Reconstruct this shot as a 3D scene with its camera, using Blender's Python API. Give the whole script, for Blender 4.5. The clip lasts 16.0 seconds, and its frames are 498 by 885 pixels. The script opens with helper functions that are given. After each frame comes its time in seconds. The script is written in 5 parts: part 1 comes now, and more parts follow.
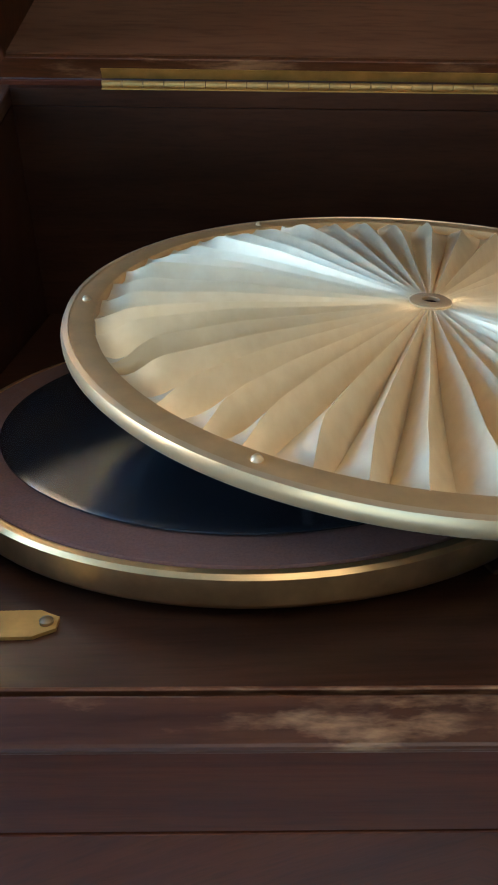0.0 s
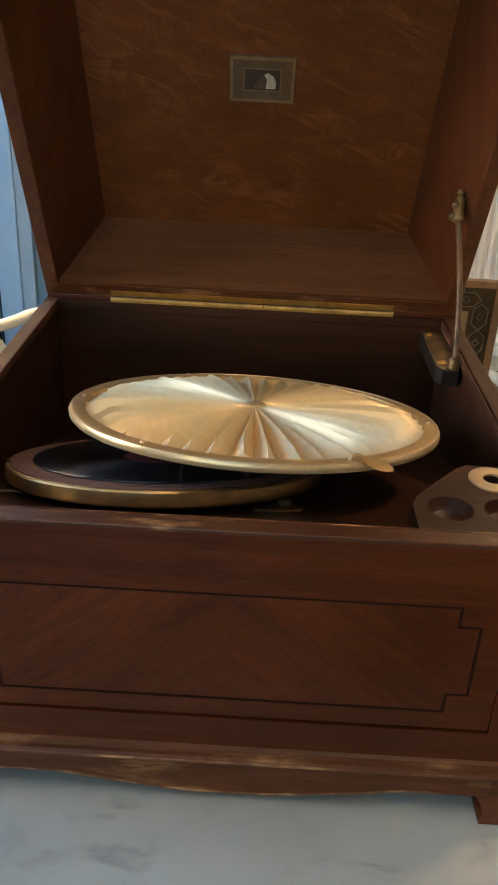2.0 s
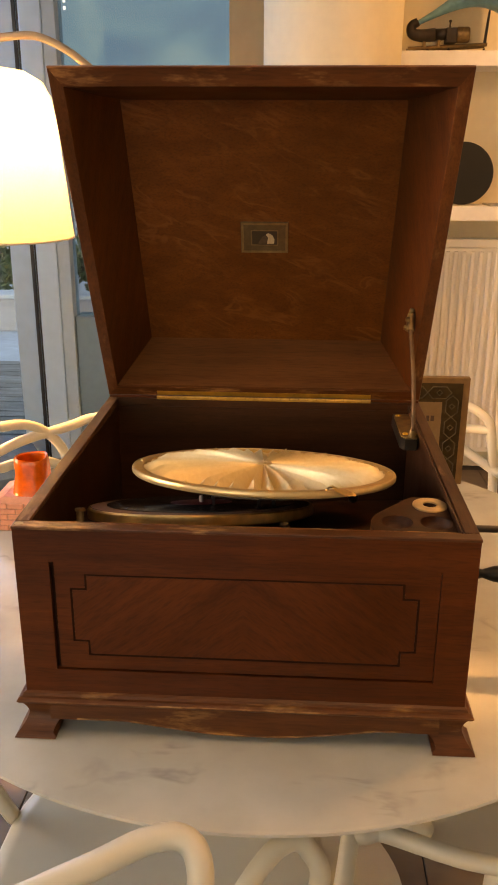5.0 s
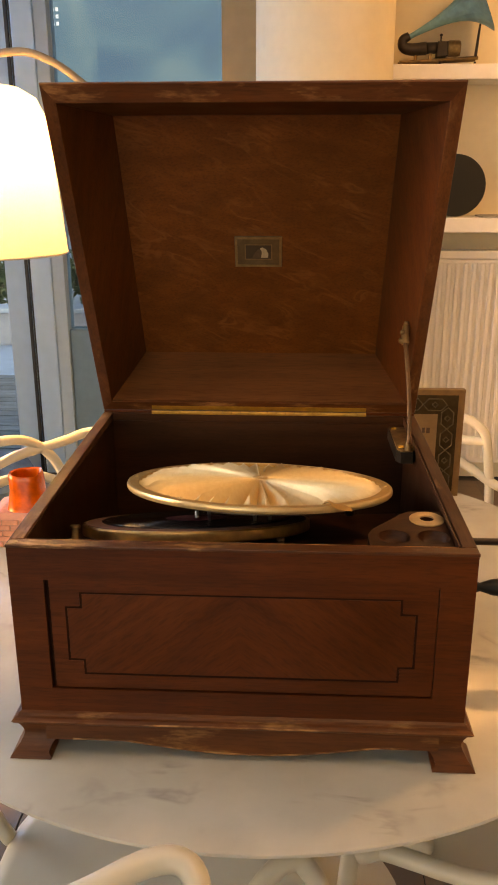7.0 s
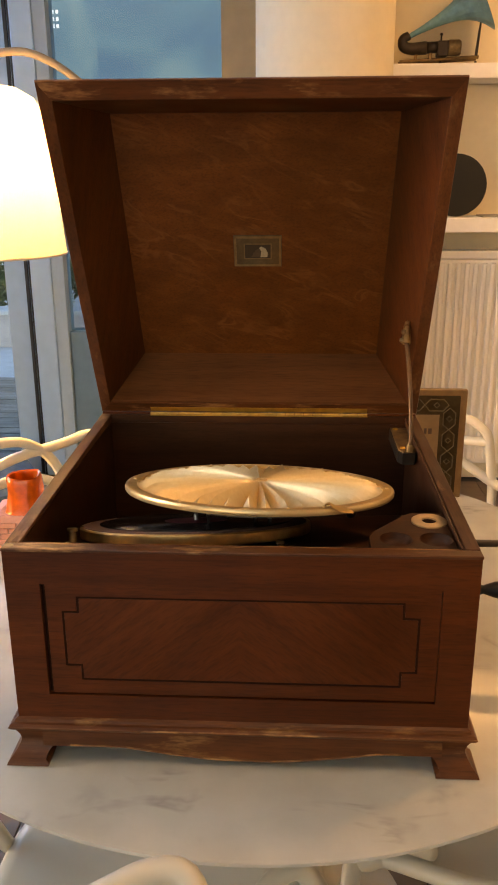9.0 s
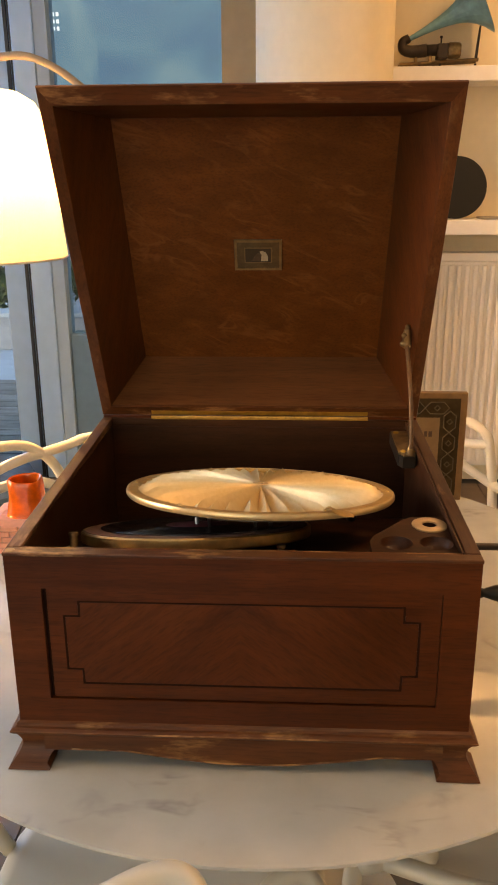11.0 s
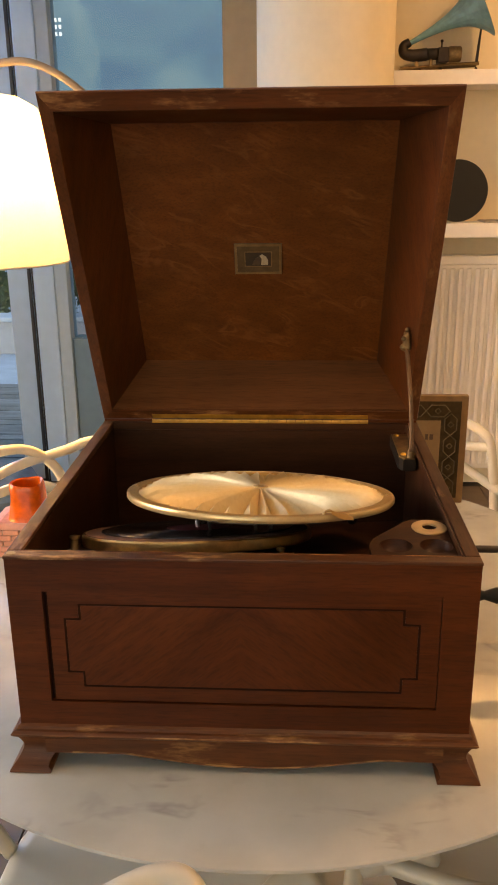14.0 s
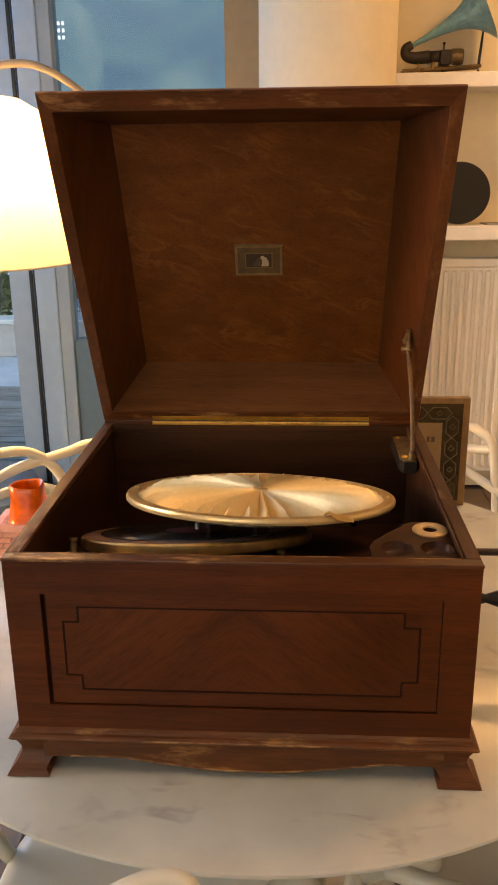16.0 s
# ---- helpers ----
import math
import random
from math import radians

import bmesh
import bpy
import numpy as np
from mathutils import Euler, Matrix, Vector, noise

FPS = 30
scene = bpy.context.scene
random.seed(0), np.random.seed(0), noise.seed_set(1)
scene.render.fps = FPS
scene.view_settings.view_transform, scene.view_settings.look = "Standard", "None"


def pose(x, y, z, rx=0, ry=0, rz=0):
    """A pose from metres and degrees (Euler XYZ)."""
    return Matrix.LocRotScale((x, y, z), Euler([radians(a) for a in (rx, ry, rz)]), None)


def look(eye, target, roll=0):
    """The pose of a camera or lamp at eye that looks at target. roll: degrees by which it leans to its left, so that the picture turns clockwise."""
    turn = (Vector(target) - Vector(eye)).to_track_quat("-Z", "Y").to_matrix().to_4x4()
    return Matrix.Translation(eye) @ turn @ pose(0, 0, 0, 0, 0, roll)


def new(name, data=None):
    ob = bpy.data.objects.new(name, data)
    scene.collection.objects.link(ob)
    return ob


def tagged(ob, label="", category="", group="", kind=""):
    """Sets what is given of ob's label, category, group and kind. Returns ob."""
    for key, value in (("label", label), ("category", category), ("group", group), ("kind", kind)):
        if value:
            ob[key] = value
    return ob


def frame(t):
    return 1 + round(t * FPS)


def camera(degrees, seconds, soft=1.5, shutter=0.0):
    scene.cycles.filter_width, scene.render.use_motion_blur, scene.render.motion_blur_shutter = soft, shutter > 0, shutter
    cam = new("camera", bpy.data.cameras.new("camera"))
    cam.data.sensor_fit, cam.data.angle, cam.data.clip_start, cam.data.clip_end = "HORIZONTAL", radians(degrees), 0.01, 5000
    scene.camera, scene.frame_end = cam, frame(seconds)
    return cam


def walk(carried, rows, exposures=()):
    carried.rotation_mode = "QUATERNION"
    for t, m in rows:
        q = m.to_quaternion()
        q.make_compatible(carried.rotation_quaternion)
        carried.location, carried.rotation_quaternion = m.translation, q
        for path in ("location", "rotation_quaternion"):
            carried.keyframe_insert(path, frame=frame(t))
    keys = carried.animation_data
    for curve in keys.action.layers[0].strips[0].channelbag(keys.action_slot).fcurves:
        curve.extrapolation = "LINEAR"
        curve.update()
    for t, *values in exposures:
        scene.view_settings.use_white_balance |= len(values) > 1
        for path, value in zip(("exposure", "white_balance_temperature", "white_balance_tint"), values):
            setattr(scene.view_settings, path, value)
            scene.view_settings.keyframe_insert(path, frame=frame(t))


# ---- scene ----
cam = camera(33.8, 16.0, 1.9)
PATH = [
    (0, (-0.085, -0.113, 1.225), (-0.039, 1.384, -0.099), 1.3),
    (0.2, (-0.0759, -0.1417, 1.2375), (-0.0229, 1.3206, 0.0255), 1.41),
    (0.5, (-0.069, -0.198, 1.255), (0.009, 1.383, 0.033), 2.8),
    (0.7, (-0.0513, -0.2302, 1.2559), (-0.0086, 1.317, 0.1539), 2.67),
    (1, (-0.049, -0.31, 1.289), (0.025, 1.367, 0.2), 3.5),
    (1.2, (-0.0351, -0.3412, 1.3002), (0.0193, 1.2723, 0.2984), 3.33),
    (1.5, (-0.017, -0.395, 1.318), (0.021, 1.331, 0.309), 3.1),
    (1.7, (-0.0007, -0.4435, 1.3255), (0.0119, 1.2359, 0.437), 3.32),
    (2, (0.018, -0.501, 1.341), (-0.003, 1.283, 0.437), 2.9),
    (2.2, (0.0271, -0.5415, 1.3456), (-0.0073, 1.1687, 0.5184), 3.2),
    (2.5, (0.025, -0.585, 1.357), (-0.028, 1.237, 0.534), 3.0),
    (2.7, (0.0196, -0.6209, 1.3597), (-0.0432, 1.1168, 0.5938), 2.85),
    (3, (0.012, -0.693, 1.381), (-0.063, 1.15, 0.608), 2.7),
    (3.2, (0.014, -0.7246, 1.3753), (-0.0663, 1.0373, 0.6688), 2.43),
    (3.5, (0.02, -0.774, 1.389), (-0.082, 1.087, 0.665), 2.0),
    (4, (0.039, -0.806, 1.4), (-0.064, 1.07, 0.715), 1.4),
    (4.5, (0.05, -0.818, 1.402), (-0.052, 1.065, 0.734), 0.9),
    (5, (0.052, -0.82, 1.401), (-0.054, 1.069, 0.754), 0.3),
    (7.5, (0.052, -0.809, 1.404), (-0.045, 1.091, 0.786), -0.1),
    (8, (0.055, -0.803, 1.401), (-0.046, 1.098, 0.786), -0.2),
    (8.5, (0.053, -0.8, 1.4), (-0.045, 1.1, 0.784), -0.2),
    (9, (0.054, -0.8, 1.399), (-0.046, 1.1, 0.782), -0.3),
    (11.5, (0.054, -0.802, 1.403), (-0.047, 1.1, 0.79), -0.4),
    (12, (0.055, -0.803, 1.403), (-0.044, 1.098, 0.79), -0.4),
    (12.5, (0.057, -0.804, 1.398), (-0.045, 1.099, 0.791), -0.4),
    (13, (0.06, -0.806, 1.404), (-0.049, 1.095, 0.791), -0.5),
    (13.5, (0.06, -0.807, 1.405), (-0.048, 1.095, 0.796), -0.5),
    (14, (0.058, -0.804, 1.403), (-0.051, 1.1, 0.798), -0.6),
    (14.5, (0.06, -0.802, 1.402), (-0.051, 1.102, 0.8), -0.6),
    (15, (0.061, -0.802, 1.404), (-0.057, 1.101, 0.801), -0.7),
    (15.5, (0.061, -0.802, 1.405), (-0.059, 1.101, 0.801), -0.7),
    (16, (0.061, -0.799, 1.4), (-0.054, 1.106, 0.802), -0.6),
]
EXPOSURES = [(0, -0.30, 4550, 2), (0.7, -0.42, 4850, 3), (1.0, -0.72, 4900, 4), (1.5, -0.46, 5200, 5), (2.0, -0.28, 5800, 7), (2.7, -0.11, 7700, 15), (3.5, -0.13, 10200, 24), (5.0, -0.18, 11200, 27), (9, -0.20, 9400, 24), (16, -0.22, 9200, 24)]
SKY, WEST, SOUTH, NORTH, BULB, CEIL, CLOUD = 0.9, 42.0, 5.0, 42.0, 140.0, 8.0, 2.6
walk(cam, [(t, look(eye, target, roll)) for t, eye, target, roll in PATH], EXPOSURES)

# ---- world and light ----
world = bpy.data.worlds.new("world")
scene.world = world
world.use_nodes = True
wn = world.node_tree.nodes
sky = wn.new("ShaderNodeTexSky")
sky.sky_type, sky.sun_disc, sky.sun_elevation, sky.sun_rotation = "NISHITA", False, radians(9), radians(250)
world.node_tree.links.new(sky.outputs[0], wn["Background"].inputs[0])
wn["Background"].inputs[1].default_value = SKY


def lamp(name, kind, m, energy, color, **sizes):
    data = bpy.data.lights.new(name, kind)
    data.energy, data.color = energy, color
    if "size" in sizes:
        data.shape, data.size, data.size_y = "RECTANGLE", sizes["size"], sizes["size_y"]
    if "radius" in sizes:
        data.shadow_soft_size = sizes["radius"]
    if "angle" in sizes:
        data.angle = radians(sizes["angle"])
    ob = new(name, data)
    ob.matrix_world = m
    return ob


lamp("sun", "SUN", look((-6, 4, 4), (0, 1, 0)), 0.3, (1.0, 0.93, 0.85), angle=20)
# daylight in the openings of the west, south and north walls and the lamp's bulb
lamp("west_window_daylight", "AREA", look((-2.36, 0.25, 1.65), (0.5, 0.25, 1.3)), WEST, (0.36, 0.61, 1.0), size=1.2, size_y=1.5)
lamp("south_window_daylight", "AREA", look((-1.2, -2.57, 1.25), (-1.2, 0.5, 1.25)), SOUTH, (0.26, 0.55, 1.0), size=2.4, size_y=2.2)
lamp("north_glazing_daylight", "AREA", look((-1.88, 2.97, 1.85), (-1.2, 0.4, 1.4)), NORTH, (0.20, 0.47, 1.0), size=0.85, size_y=1.15)
lamp("bulb", "POINT", pose(-0.735, 1.3, 1.46), BULB, (1.0, 0.60, 0.225), radius=0.06)
# unseen warm lamps, added to brighten the shelf wall and the table's right side
lamp("shelf_fill", "AREA", look((1.1, 2.3, 2.62), (1.1, 2.3, 0)), 8.0, (1.0, 0.60, 0.24), size=0.16, size_y=0.16)
lamp("table_fill", "AREA", look((1.3, 0.7, 2.62), (1.3, 0.7, 0)), 20.0, (1.0, 0.62, 0.30), size=0.18, size_y=0.18)
# unseen soft lamp, added for general light from above
lamp("ceiling_fill", "AREA", look((0.3, -0.5, 2.62), (0.3, -0.5, 0)), CEIL, (1.0, 0.78, 0.52), size=1.0, size_y=1.0)


# ---- materials ----
def material(name):
    m = bpy.data.materials.new(name)
    m.use_nodes = True
    n = m.node_tree.nodes
    return m, n, m.node_tree.links, n["Principled BSDF"]


def ramp(n, stops):
    r = n.new("ShaderNodeValToRGB")
    while len(r.color_ramp.elements) < len(stops):
        r.color_ramp.elements.new(0.5)
    for e, (p, c) in zip(r.color_ramp.elements, stops):
        e.position, e.color = p, (*c, 1)
    return r


def noise_tex(n, l, scale, detail=6, stretch=(1, 1, 1), rough=0.55, distort=0.0, turn=(0, 0, 0)):
    co = n.new("ShaderNodeTexCoord")
    mp = n.new("ShaderNodeMapping")
    mp.vector_type = "TEXTURE"  # turned first, then stretched
    mp.inputs["Scale"].default_value = [1 / v for v in stretch]
    mp.inputs["Rotation"].default_value = [radians(a) for a in turn]
    t = n.new("ShaderNodeTexNoise")
    t.inputs["Scale"].default_value, t.inputs["Detail"].default_value = scale, detail
    t.inputs["Roughness"].default_value, t.inputs["Distortion"].default_value = rough, distort
    l.new(co.outputs["Object"], mp.inputs[0])
    l.new(mp.outputs[0], t.inputs["Vector"])
    return t


def mix(n, l, mode, a, b, f=1.0):
    x = n.new("ShaderNodeMix")
    x.data_type, x.blend_type = "RGBA", mode
    for sock, v in ((x.inputs[6], a), (x.inputs[7], b), (x.inputs[0], f)):
        if isinstance(v, bpy.types.NodeSocket):
            l.new(v, sock)
        elif isinstance(v, (int, float)):
            sock.default_value = v
        else:
            sock.default_value = (*v, 1)
    return x.outputs[2]


def bump(n, l, src, strength, dist, p):
    b = n.new("ShaderNodeBump")
    b.inputs["Strength"].default_value, b.inputs["Distance"].default_value = strength, dist
    l.new(src, b.inputs["Height"])
    l.new(b.outputs[0], p.inputs["Normal"])


def scaled(n, l, src, lo, hi, a, b):
    """A grey factor that runs from a to b where src runs from lo to hi."""
    r = ramp(n, [(lo, (a,) * 3), (hi, (b,) * 3)])
    l.new(src, r.inputs[0])
    return r.outputs[0]


def wood(name, dark, light, stretch, rough=0.40, coat=0.06, worn=None, figure=0.3, patch=20, fleck=0.0, turn=(0, 0, 0), mirror=False, west_wear_gleam=0.0):
    """Veneer with grain, fine pores and slow figure; fleck adds pale wavy rays, mirror matches two leaves at the middle."""
    m, n, l, p = material(name)
    grain = noise_tex(n, l, 60, 10, stretch, 0.65, 0.4, turn)
    pore = noise_tex(n, l, 420, 3, [min(1.0, v * 1.6) for v in stretch], 0.5, 0.2, turn)
    fig = noise_tex(n, l, 9, 4, [min(1.0, v * 2.2) for v in stretch], 0.5, 1.2, turn)
    blot = noise_tex(n, l, 5, 3)
    if mirror:
        for t in (grain, pore, fig):
            mp = t.inputs["Vector"].links[0].from_node
            src = mp.inputs[0].links[0].from_socket
            ab = n.new("ShaderNodeVectorMath")
            ab.operation = "ABSOLUTE"
            l.new(src, ab.inputs[0])
            l.new(ab.outputs[0], mp.inputs[0])
    c = ramp(n, [(0.31, dark), (0.69, light)])
    l.new(grain.outputs[0], c.inputs[0])
    f = ramp(n, [(0.3, (1 - figure,) * 3), (0.7, (1 + figure * 0.6,) * 3)])
    l.new(fig.outputs[0], f.inputs[0])
    col = mix(n, l, "MULTIPLY", c.outputs[0], f.outputs[0])
    col = mix(n, l, "MULTIPLY", col, scaled(n, l, pore.outputs[0], 0.32, 0.52, 0.80, 1.05))
    g = ramp(n, [(0.3, (0.74, 0.72, 0.70)), (0.7, (1.16, 1.13, 1.10))])
    l.new(blot.outputs[0], g.inputs[0])
    col = mix(n, l, "MULTIPLY", col, g.outputs[0])
    if fleck:
        ray = noise_tex(n, l, 20, 3, (0.55, 1, 1.9), 0.5, 0.9, (0, 22, 0))
        where = noise_tex(n, l, 11, 3, (1, 1, 1))
        band = ramp(n, [(0.50, (0, 0, 0)), (0.57, (1, 1, 1)), (0.61, (0.2, 0.2, 0.2)), (0.70, (0, 0, 0))])
        l.new(ray.outputs[0], band.inputs[0])
        k = mix(n, l, "MULTIPLY", band.outputs[0], scaled(n, l, where.outputs[0], 0.42, 0.66, 0.0, fleck))
        col = mix(n, l, "MIX", col, [min(1, v * q) for v, q in zip(light, (1.6, 1.9, 2.5))], k)
    if worn:
        w = noise_tex(n, l, patch, 7, [0.3 if v < 1 else 1.0 for v in stretch], 0.62)
        fine = noise_tex(n, l, 170, 4, [0.22 if v < 1 else 1.0 for v in stretch], 0.6)
        wr = ramp(n, [(worn[1] - 0.03, (0, 0, 0)), (worn[1] + 0.09, (0.9, 0.9, 0.9))])
        src = w.outputs[0]
        if west_wear_gleam:
            # more wear to the west, which also paints in the lamp's gleam there
            sep = n.new("ShaderNodeSeparateXYZ")
            l.new(n.new("ShaderNodeTexCoord").outputs["Object"], sep.inputs[0])
            mr = n.new("ShaderNodeMapRange")
            for i, v in enumerate((-0.02, -0.20, 0.0, west_wear_gleam)):
                mr.inputs[i + 1].default_value = v
            l.new(sep.outputs[0], mr.inputs[0])
            ad = n.new("ShaderNodeMath")
            l.new(src, ad.inputs[0])
            l.new(mr.outputs[0], ad.inputs[1])
            src = ad.outputs[0]
        l.new(src, wr.inputs[0])
        k = mix(n, l, "MULTIPLY", wr.outputs[0], scaled(n, l, fine.outputs[0], 0.40, 0.58, 0.15, 1.0))
        col = mix(n, l, "MIX", col, worn[0], k)
    l.new(col, p.inputs["Base Color"])
    rr = ramp(n, [(0.3, (rough * 0.8,) * 3), (0.75, (min(1, rough * 1.5),) * 3)])
    l.new(blot.outputs[0], rr.inputs[0])
    l.new(rr.outputs[0], p.inputs["Roughness"])
    p.inputs["Coat Weight"].default_value, p.inputs["Coat Roughness"].default_value = coat, 0.25
    p.inputs["Specular IOR Level"].default_value = 0.17
    bump(n, l, mix(n, l, "ADD", grain.outputs[0], pore.outputs[0], 0.5), 0.2, 0.0006, p)
    return m


def plain(name, color, rough=0.5, metal=0.0, vary=0.12, scale=30, relief=0.0, stretch=(1, 1, 1), spec=0.5):
    m, n, l, p = material(name)
    t = noise_tex(n, l, scale, 8, stretch)
    b = noise_tex(n, l, scale * 0.17, 3, stretch)
    r = ramp(n, [(0.3, [v * (1 - vary) for v in color]), (0.7, [min(1, v * (1 + vary)) for v in color])])
    l.new(t.outputs[0], r.inputs[0])
    g = ramp(n, [(0.3, (1 - vary * 0.7,) * 3), (0.7, (1, 1, 1))])
    l.new(b.outputs[0], g.inputs[0])
    l.new(mix(n, l, "MULTIPLY", r.outputs[0], g.outputs[0]), p.inputs["Base Color"])
    rr = ramp(n, [(0.3, (rough * 0.8,) * 3), (0.7, (min(1, rough * 1.25),) * 3)])
    l.new(b.outputs[0], rr.inputs[0])
    l.new(rr.outputs[0], p.inputs["Roughness"])
    p.inputs["Metallic"].default_value = metal
    p.inputs["Specular IOR Level"].default_value = spec
    if relief:
        bump(n, l, t.outputs[0], 0.4, relief, p)
    return m


RED, RED2 = (0.060, 0.0128, 0.0026), (0.106, 0.0258, 0.0054)
WOOD_X = wood("mahogany_across", RED, RED2, (0.06, 1, 1))
WOOD_Y = wood("mahogany_deep", RED, RED2, (1, 0.06, 1))
FLAME = wood("mahogany_flame", (0.068, 0.0150, 0.0030), (0.106, 0.0262, 0.0054), (0.10, 1, 1), figure=0.18, turn=(0, 38, 0), mirror=True)
LID_IN = wood("lid_veneer", (0.130, 0.0380, 0.0090), (0.176, 0.0550, 0.0135), (0.35, 1, 0.8), 0.45, 0.05, None, 0.2, 42, 0.5)
# greyer than the lid veneer: neutral light on this face is in the colour
LID_LOW = wood("lid_lining_lit_wood", (0.134, 0.0530, 0.0215), (0.186, 0.0770, 0.0325), (0.05, 1, 1), 0.42, 0.08, None, 0.12)
LID_WOOD = wood("lid_side_wood", (0.072, 0.0215, 0.0058), (0.110, 0.0345, 0.0095), (1, 1, 0.09), 0.45, 0.05, None, 0.15)
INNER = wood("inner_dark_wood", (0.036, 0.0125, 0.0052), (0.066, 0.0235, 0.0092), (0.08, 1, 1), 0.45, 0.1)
BOARD = wood("motor_board_wood", (0.032, 0.0120, 0.0052), (0.062, 0.0240, 0.0100), (0.07, 1, 1), 0.35, 0.2)
TRAY = wood("tray_wood", (0.026, 0.010, 0.005), (0.055, 0.022, 0.010), (0.07, 1, 1), 0.45, 0.06)
RIM = wood("worn_rim_wood", (0.055, 0.019, 0.008), (0.105, 0.039, 0.015), (0.06, 1, 1), 0.36, 0.2, ((0.34, 0.185, 0.080), 0.64), 0.3, 42, west_wear_gleam=0.17)
RIM_Y = wood("worn_side_rim_wood", (0.055, 0.022, 0.011), (0.108, 0.046, 0.023), (1, 0.06, 1), 0.5, 0.08, ((0.28, 0.15, 0.08), 0.60))
LID_RIM = wood("lid_rim_wood", (0.075, 0.023, 0.008), (0.15, 0.049, 0.016), (0.06, 1, 1), 0.4, 0.1, ((0.33, 0.155, 0.065), 0.54), 0.3, 34)
LID_RIM_UP = wood("lid_upright_rim_wood", (0.080, 0.026, 0.009), (0.14, 0.047, 0.016), (1, 1, 0.07), 0.4, 0.1, ((0.24, 0.11, 0.045), 0.60), 0.2)
# rubbed wear on bead and apron, painted highlight on the front rim's lip
EDGE_WOOD = wood("rubbed_lit_edge_wood", (0.085, 0.030, 0.011), (0.15, 0.056, 0.020), (0.06, 1, 1), 0.38, 0.15, ((0.42, 0.22, 0.09), 0.50), 0.3, 60)
BASE_WOOD = wood("worn_base_wood", (0.068, 0.021, 0.0075), (0.140, 0.047, 0.016), (0.06, 1, 1), 0.4, 0.08, ((0.30, 0.145, 0.055), 0.60), 0.3, 30)
LINE = plain("groove_dark", (0.026, 0.0085, 0.004), 0.8, spec=0.1)
BRASS = plain("brass", (0.64, 0.39, 0.095), 0.52, 0.9, 0.2, 60)
AGED = plain("aged_brass", (0.27, 0.18, 0.09), 0.45, 0.85, 0.3, 80)
RING_GOLD = plain("gilt_ring", (0.62, 0.38, 0.14), 0.38, 0.5, 0.12, 70)
SILVER = plain("plated_edge", (0.68, 0.48, 0.24), 0.32, 0.6, 0.08, 60)
STEEL = plain("steel", (0.55, 0.54, 0.52), 0.3, 1.0, 0.1, 60)
FELT = plain("brown_felt", (0.150, 0.064, 0.034), 0.95, 0, 0.2, 900, 0.0003)
IRON = plain("dark_bracket", (0.03, 0.022, 0.018), 0.4, 0.3, 0.2, 60)
WHITE_PLASTIC = plain("white_plastic", (0.52, 0.50, 0.425), 0.35, 0, 0.03, 12)
WALL_PAINT = plain("cream_wall_paint", (0.76, 0.69, 0.54), 0.85, 0, 0.03, 25, 0.00015)
WHITE_PAINT = plain("white_paint", (0.82, 0.80, 0.76), 0.6, 0, 0.03, 30, 0.0003)
FRAME_PAINT = plain("grey_white_frame", (0.38, 0.53, 0.67), 0.4, 0, 0.04, 20)
SILL_PAINT = plain("teal_grey_panel", (0.13, 0.21, 0.26), 0.5, 0, 0.06, 20)
GASKET = plain("black_gasket", (0.012, 0.012, 0.013), 0.5)
RADIATOR = plain("radiator_enamel", (0.80, 0.78, 0.74), 0.4, 0, 0.03, 12)
ORANGE = plain("orange_glaze", (0.82, 0.115, 0.012), 0.18, 0, 0.3, 45, 0.0025)
TERRACOTTA = plain("pink_terracotta", (0.62, 0.27, 0.18), 0.7, 0, 0.18, 60, 0.0008)
TEAL = plain("teal_horn_paint", (0.15, 0.36, 0.44), 0.4, 0.1, 0.25, 25)
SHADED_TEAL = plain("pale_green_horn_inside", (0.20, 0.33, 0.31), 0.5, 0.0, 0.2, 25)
BLACK_METAL = plain("blackened_metal", (0.045, 0.035, 0.028), 0.42, 0.6, 0.3, 30)
BLACK = plain("black_shellac", (0.010, 0.011, 0.010), 0.42, 0, 0.1, 30, spec=0.25)
STEM = plain("beige_lamp_stem", (0.25, 0.20, 0.15), 0.5, 0.15, 0.1, 30)
GREEN_BORDER = plain("dark_green_print", (0.050, 0.032, 0.013), 0.85, 0, 0.3, 40, spec=0.12)
GREEN_LINE = plain("sage_print", (0.085, 0.066, 0.040), 0.85, 0, 0.2, 60, spec=0.12)
GILT_EDGE = plain("dull_gold_edge", (0.21, 0.115, 0.045), 0.6, 0.3, 0.2, 40)
PAPER = plain("tan_paper", (0.18, 0.11, 0.05), 0.8, 0, 0.12, 40)
INK = plain("brown_ink", (0.06, 0.03, 0.015), 0.8)
PARAPET = plain("lilac_render", (0.33, 0.36, 0.44), 0.9, 0, 0.12, 15, 0.002)
STONE = plain("pale_terrace_stone", (0.37, 0.46, 0.58), 0.8, 0, 0.12, 8, 0.002)
DECK = wood("weathered_deck_wood", (0.12, 0.135, 0.155), (0.24, 0.265, 0.30), (0.06, 1, 1), 0.7, 0.0)
BLUE_CLOTH = plain("blue_grey_cloth", (0.10, 0.17, 0.25), 0.9, 0, 0.2, 20, 0.002)
LEAF = plain("leaf_green", (0.075, 0.11, 0.035), 0.55, 0, 0.4, 20)
BARK = plain("bark", (0.09, 0.06, 0.04), 0.9, 0, 0.3, 40)
CEILING = plain("ceiling_paint", (0.82, 0.78, 0.72), 0.9, 0, 0.03, 20)
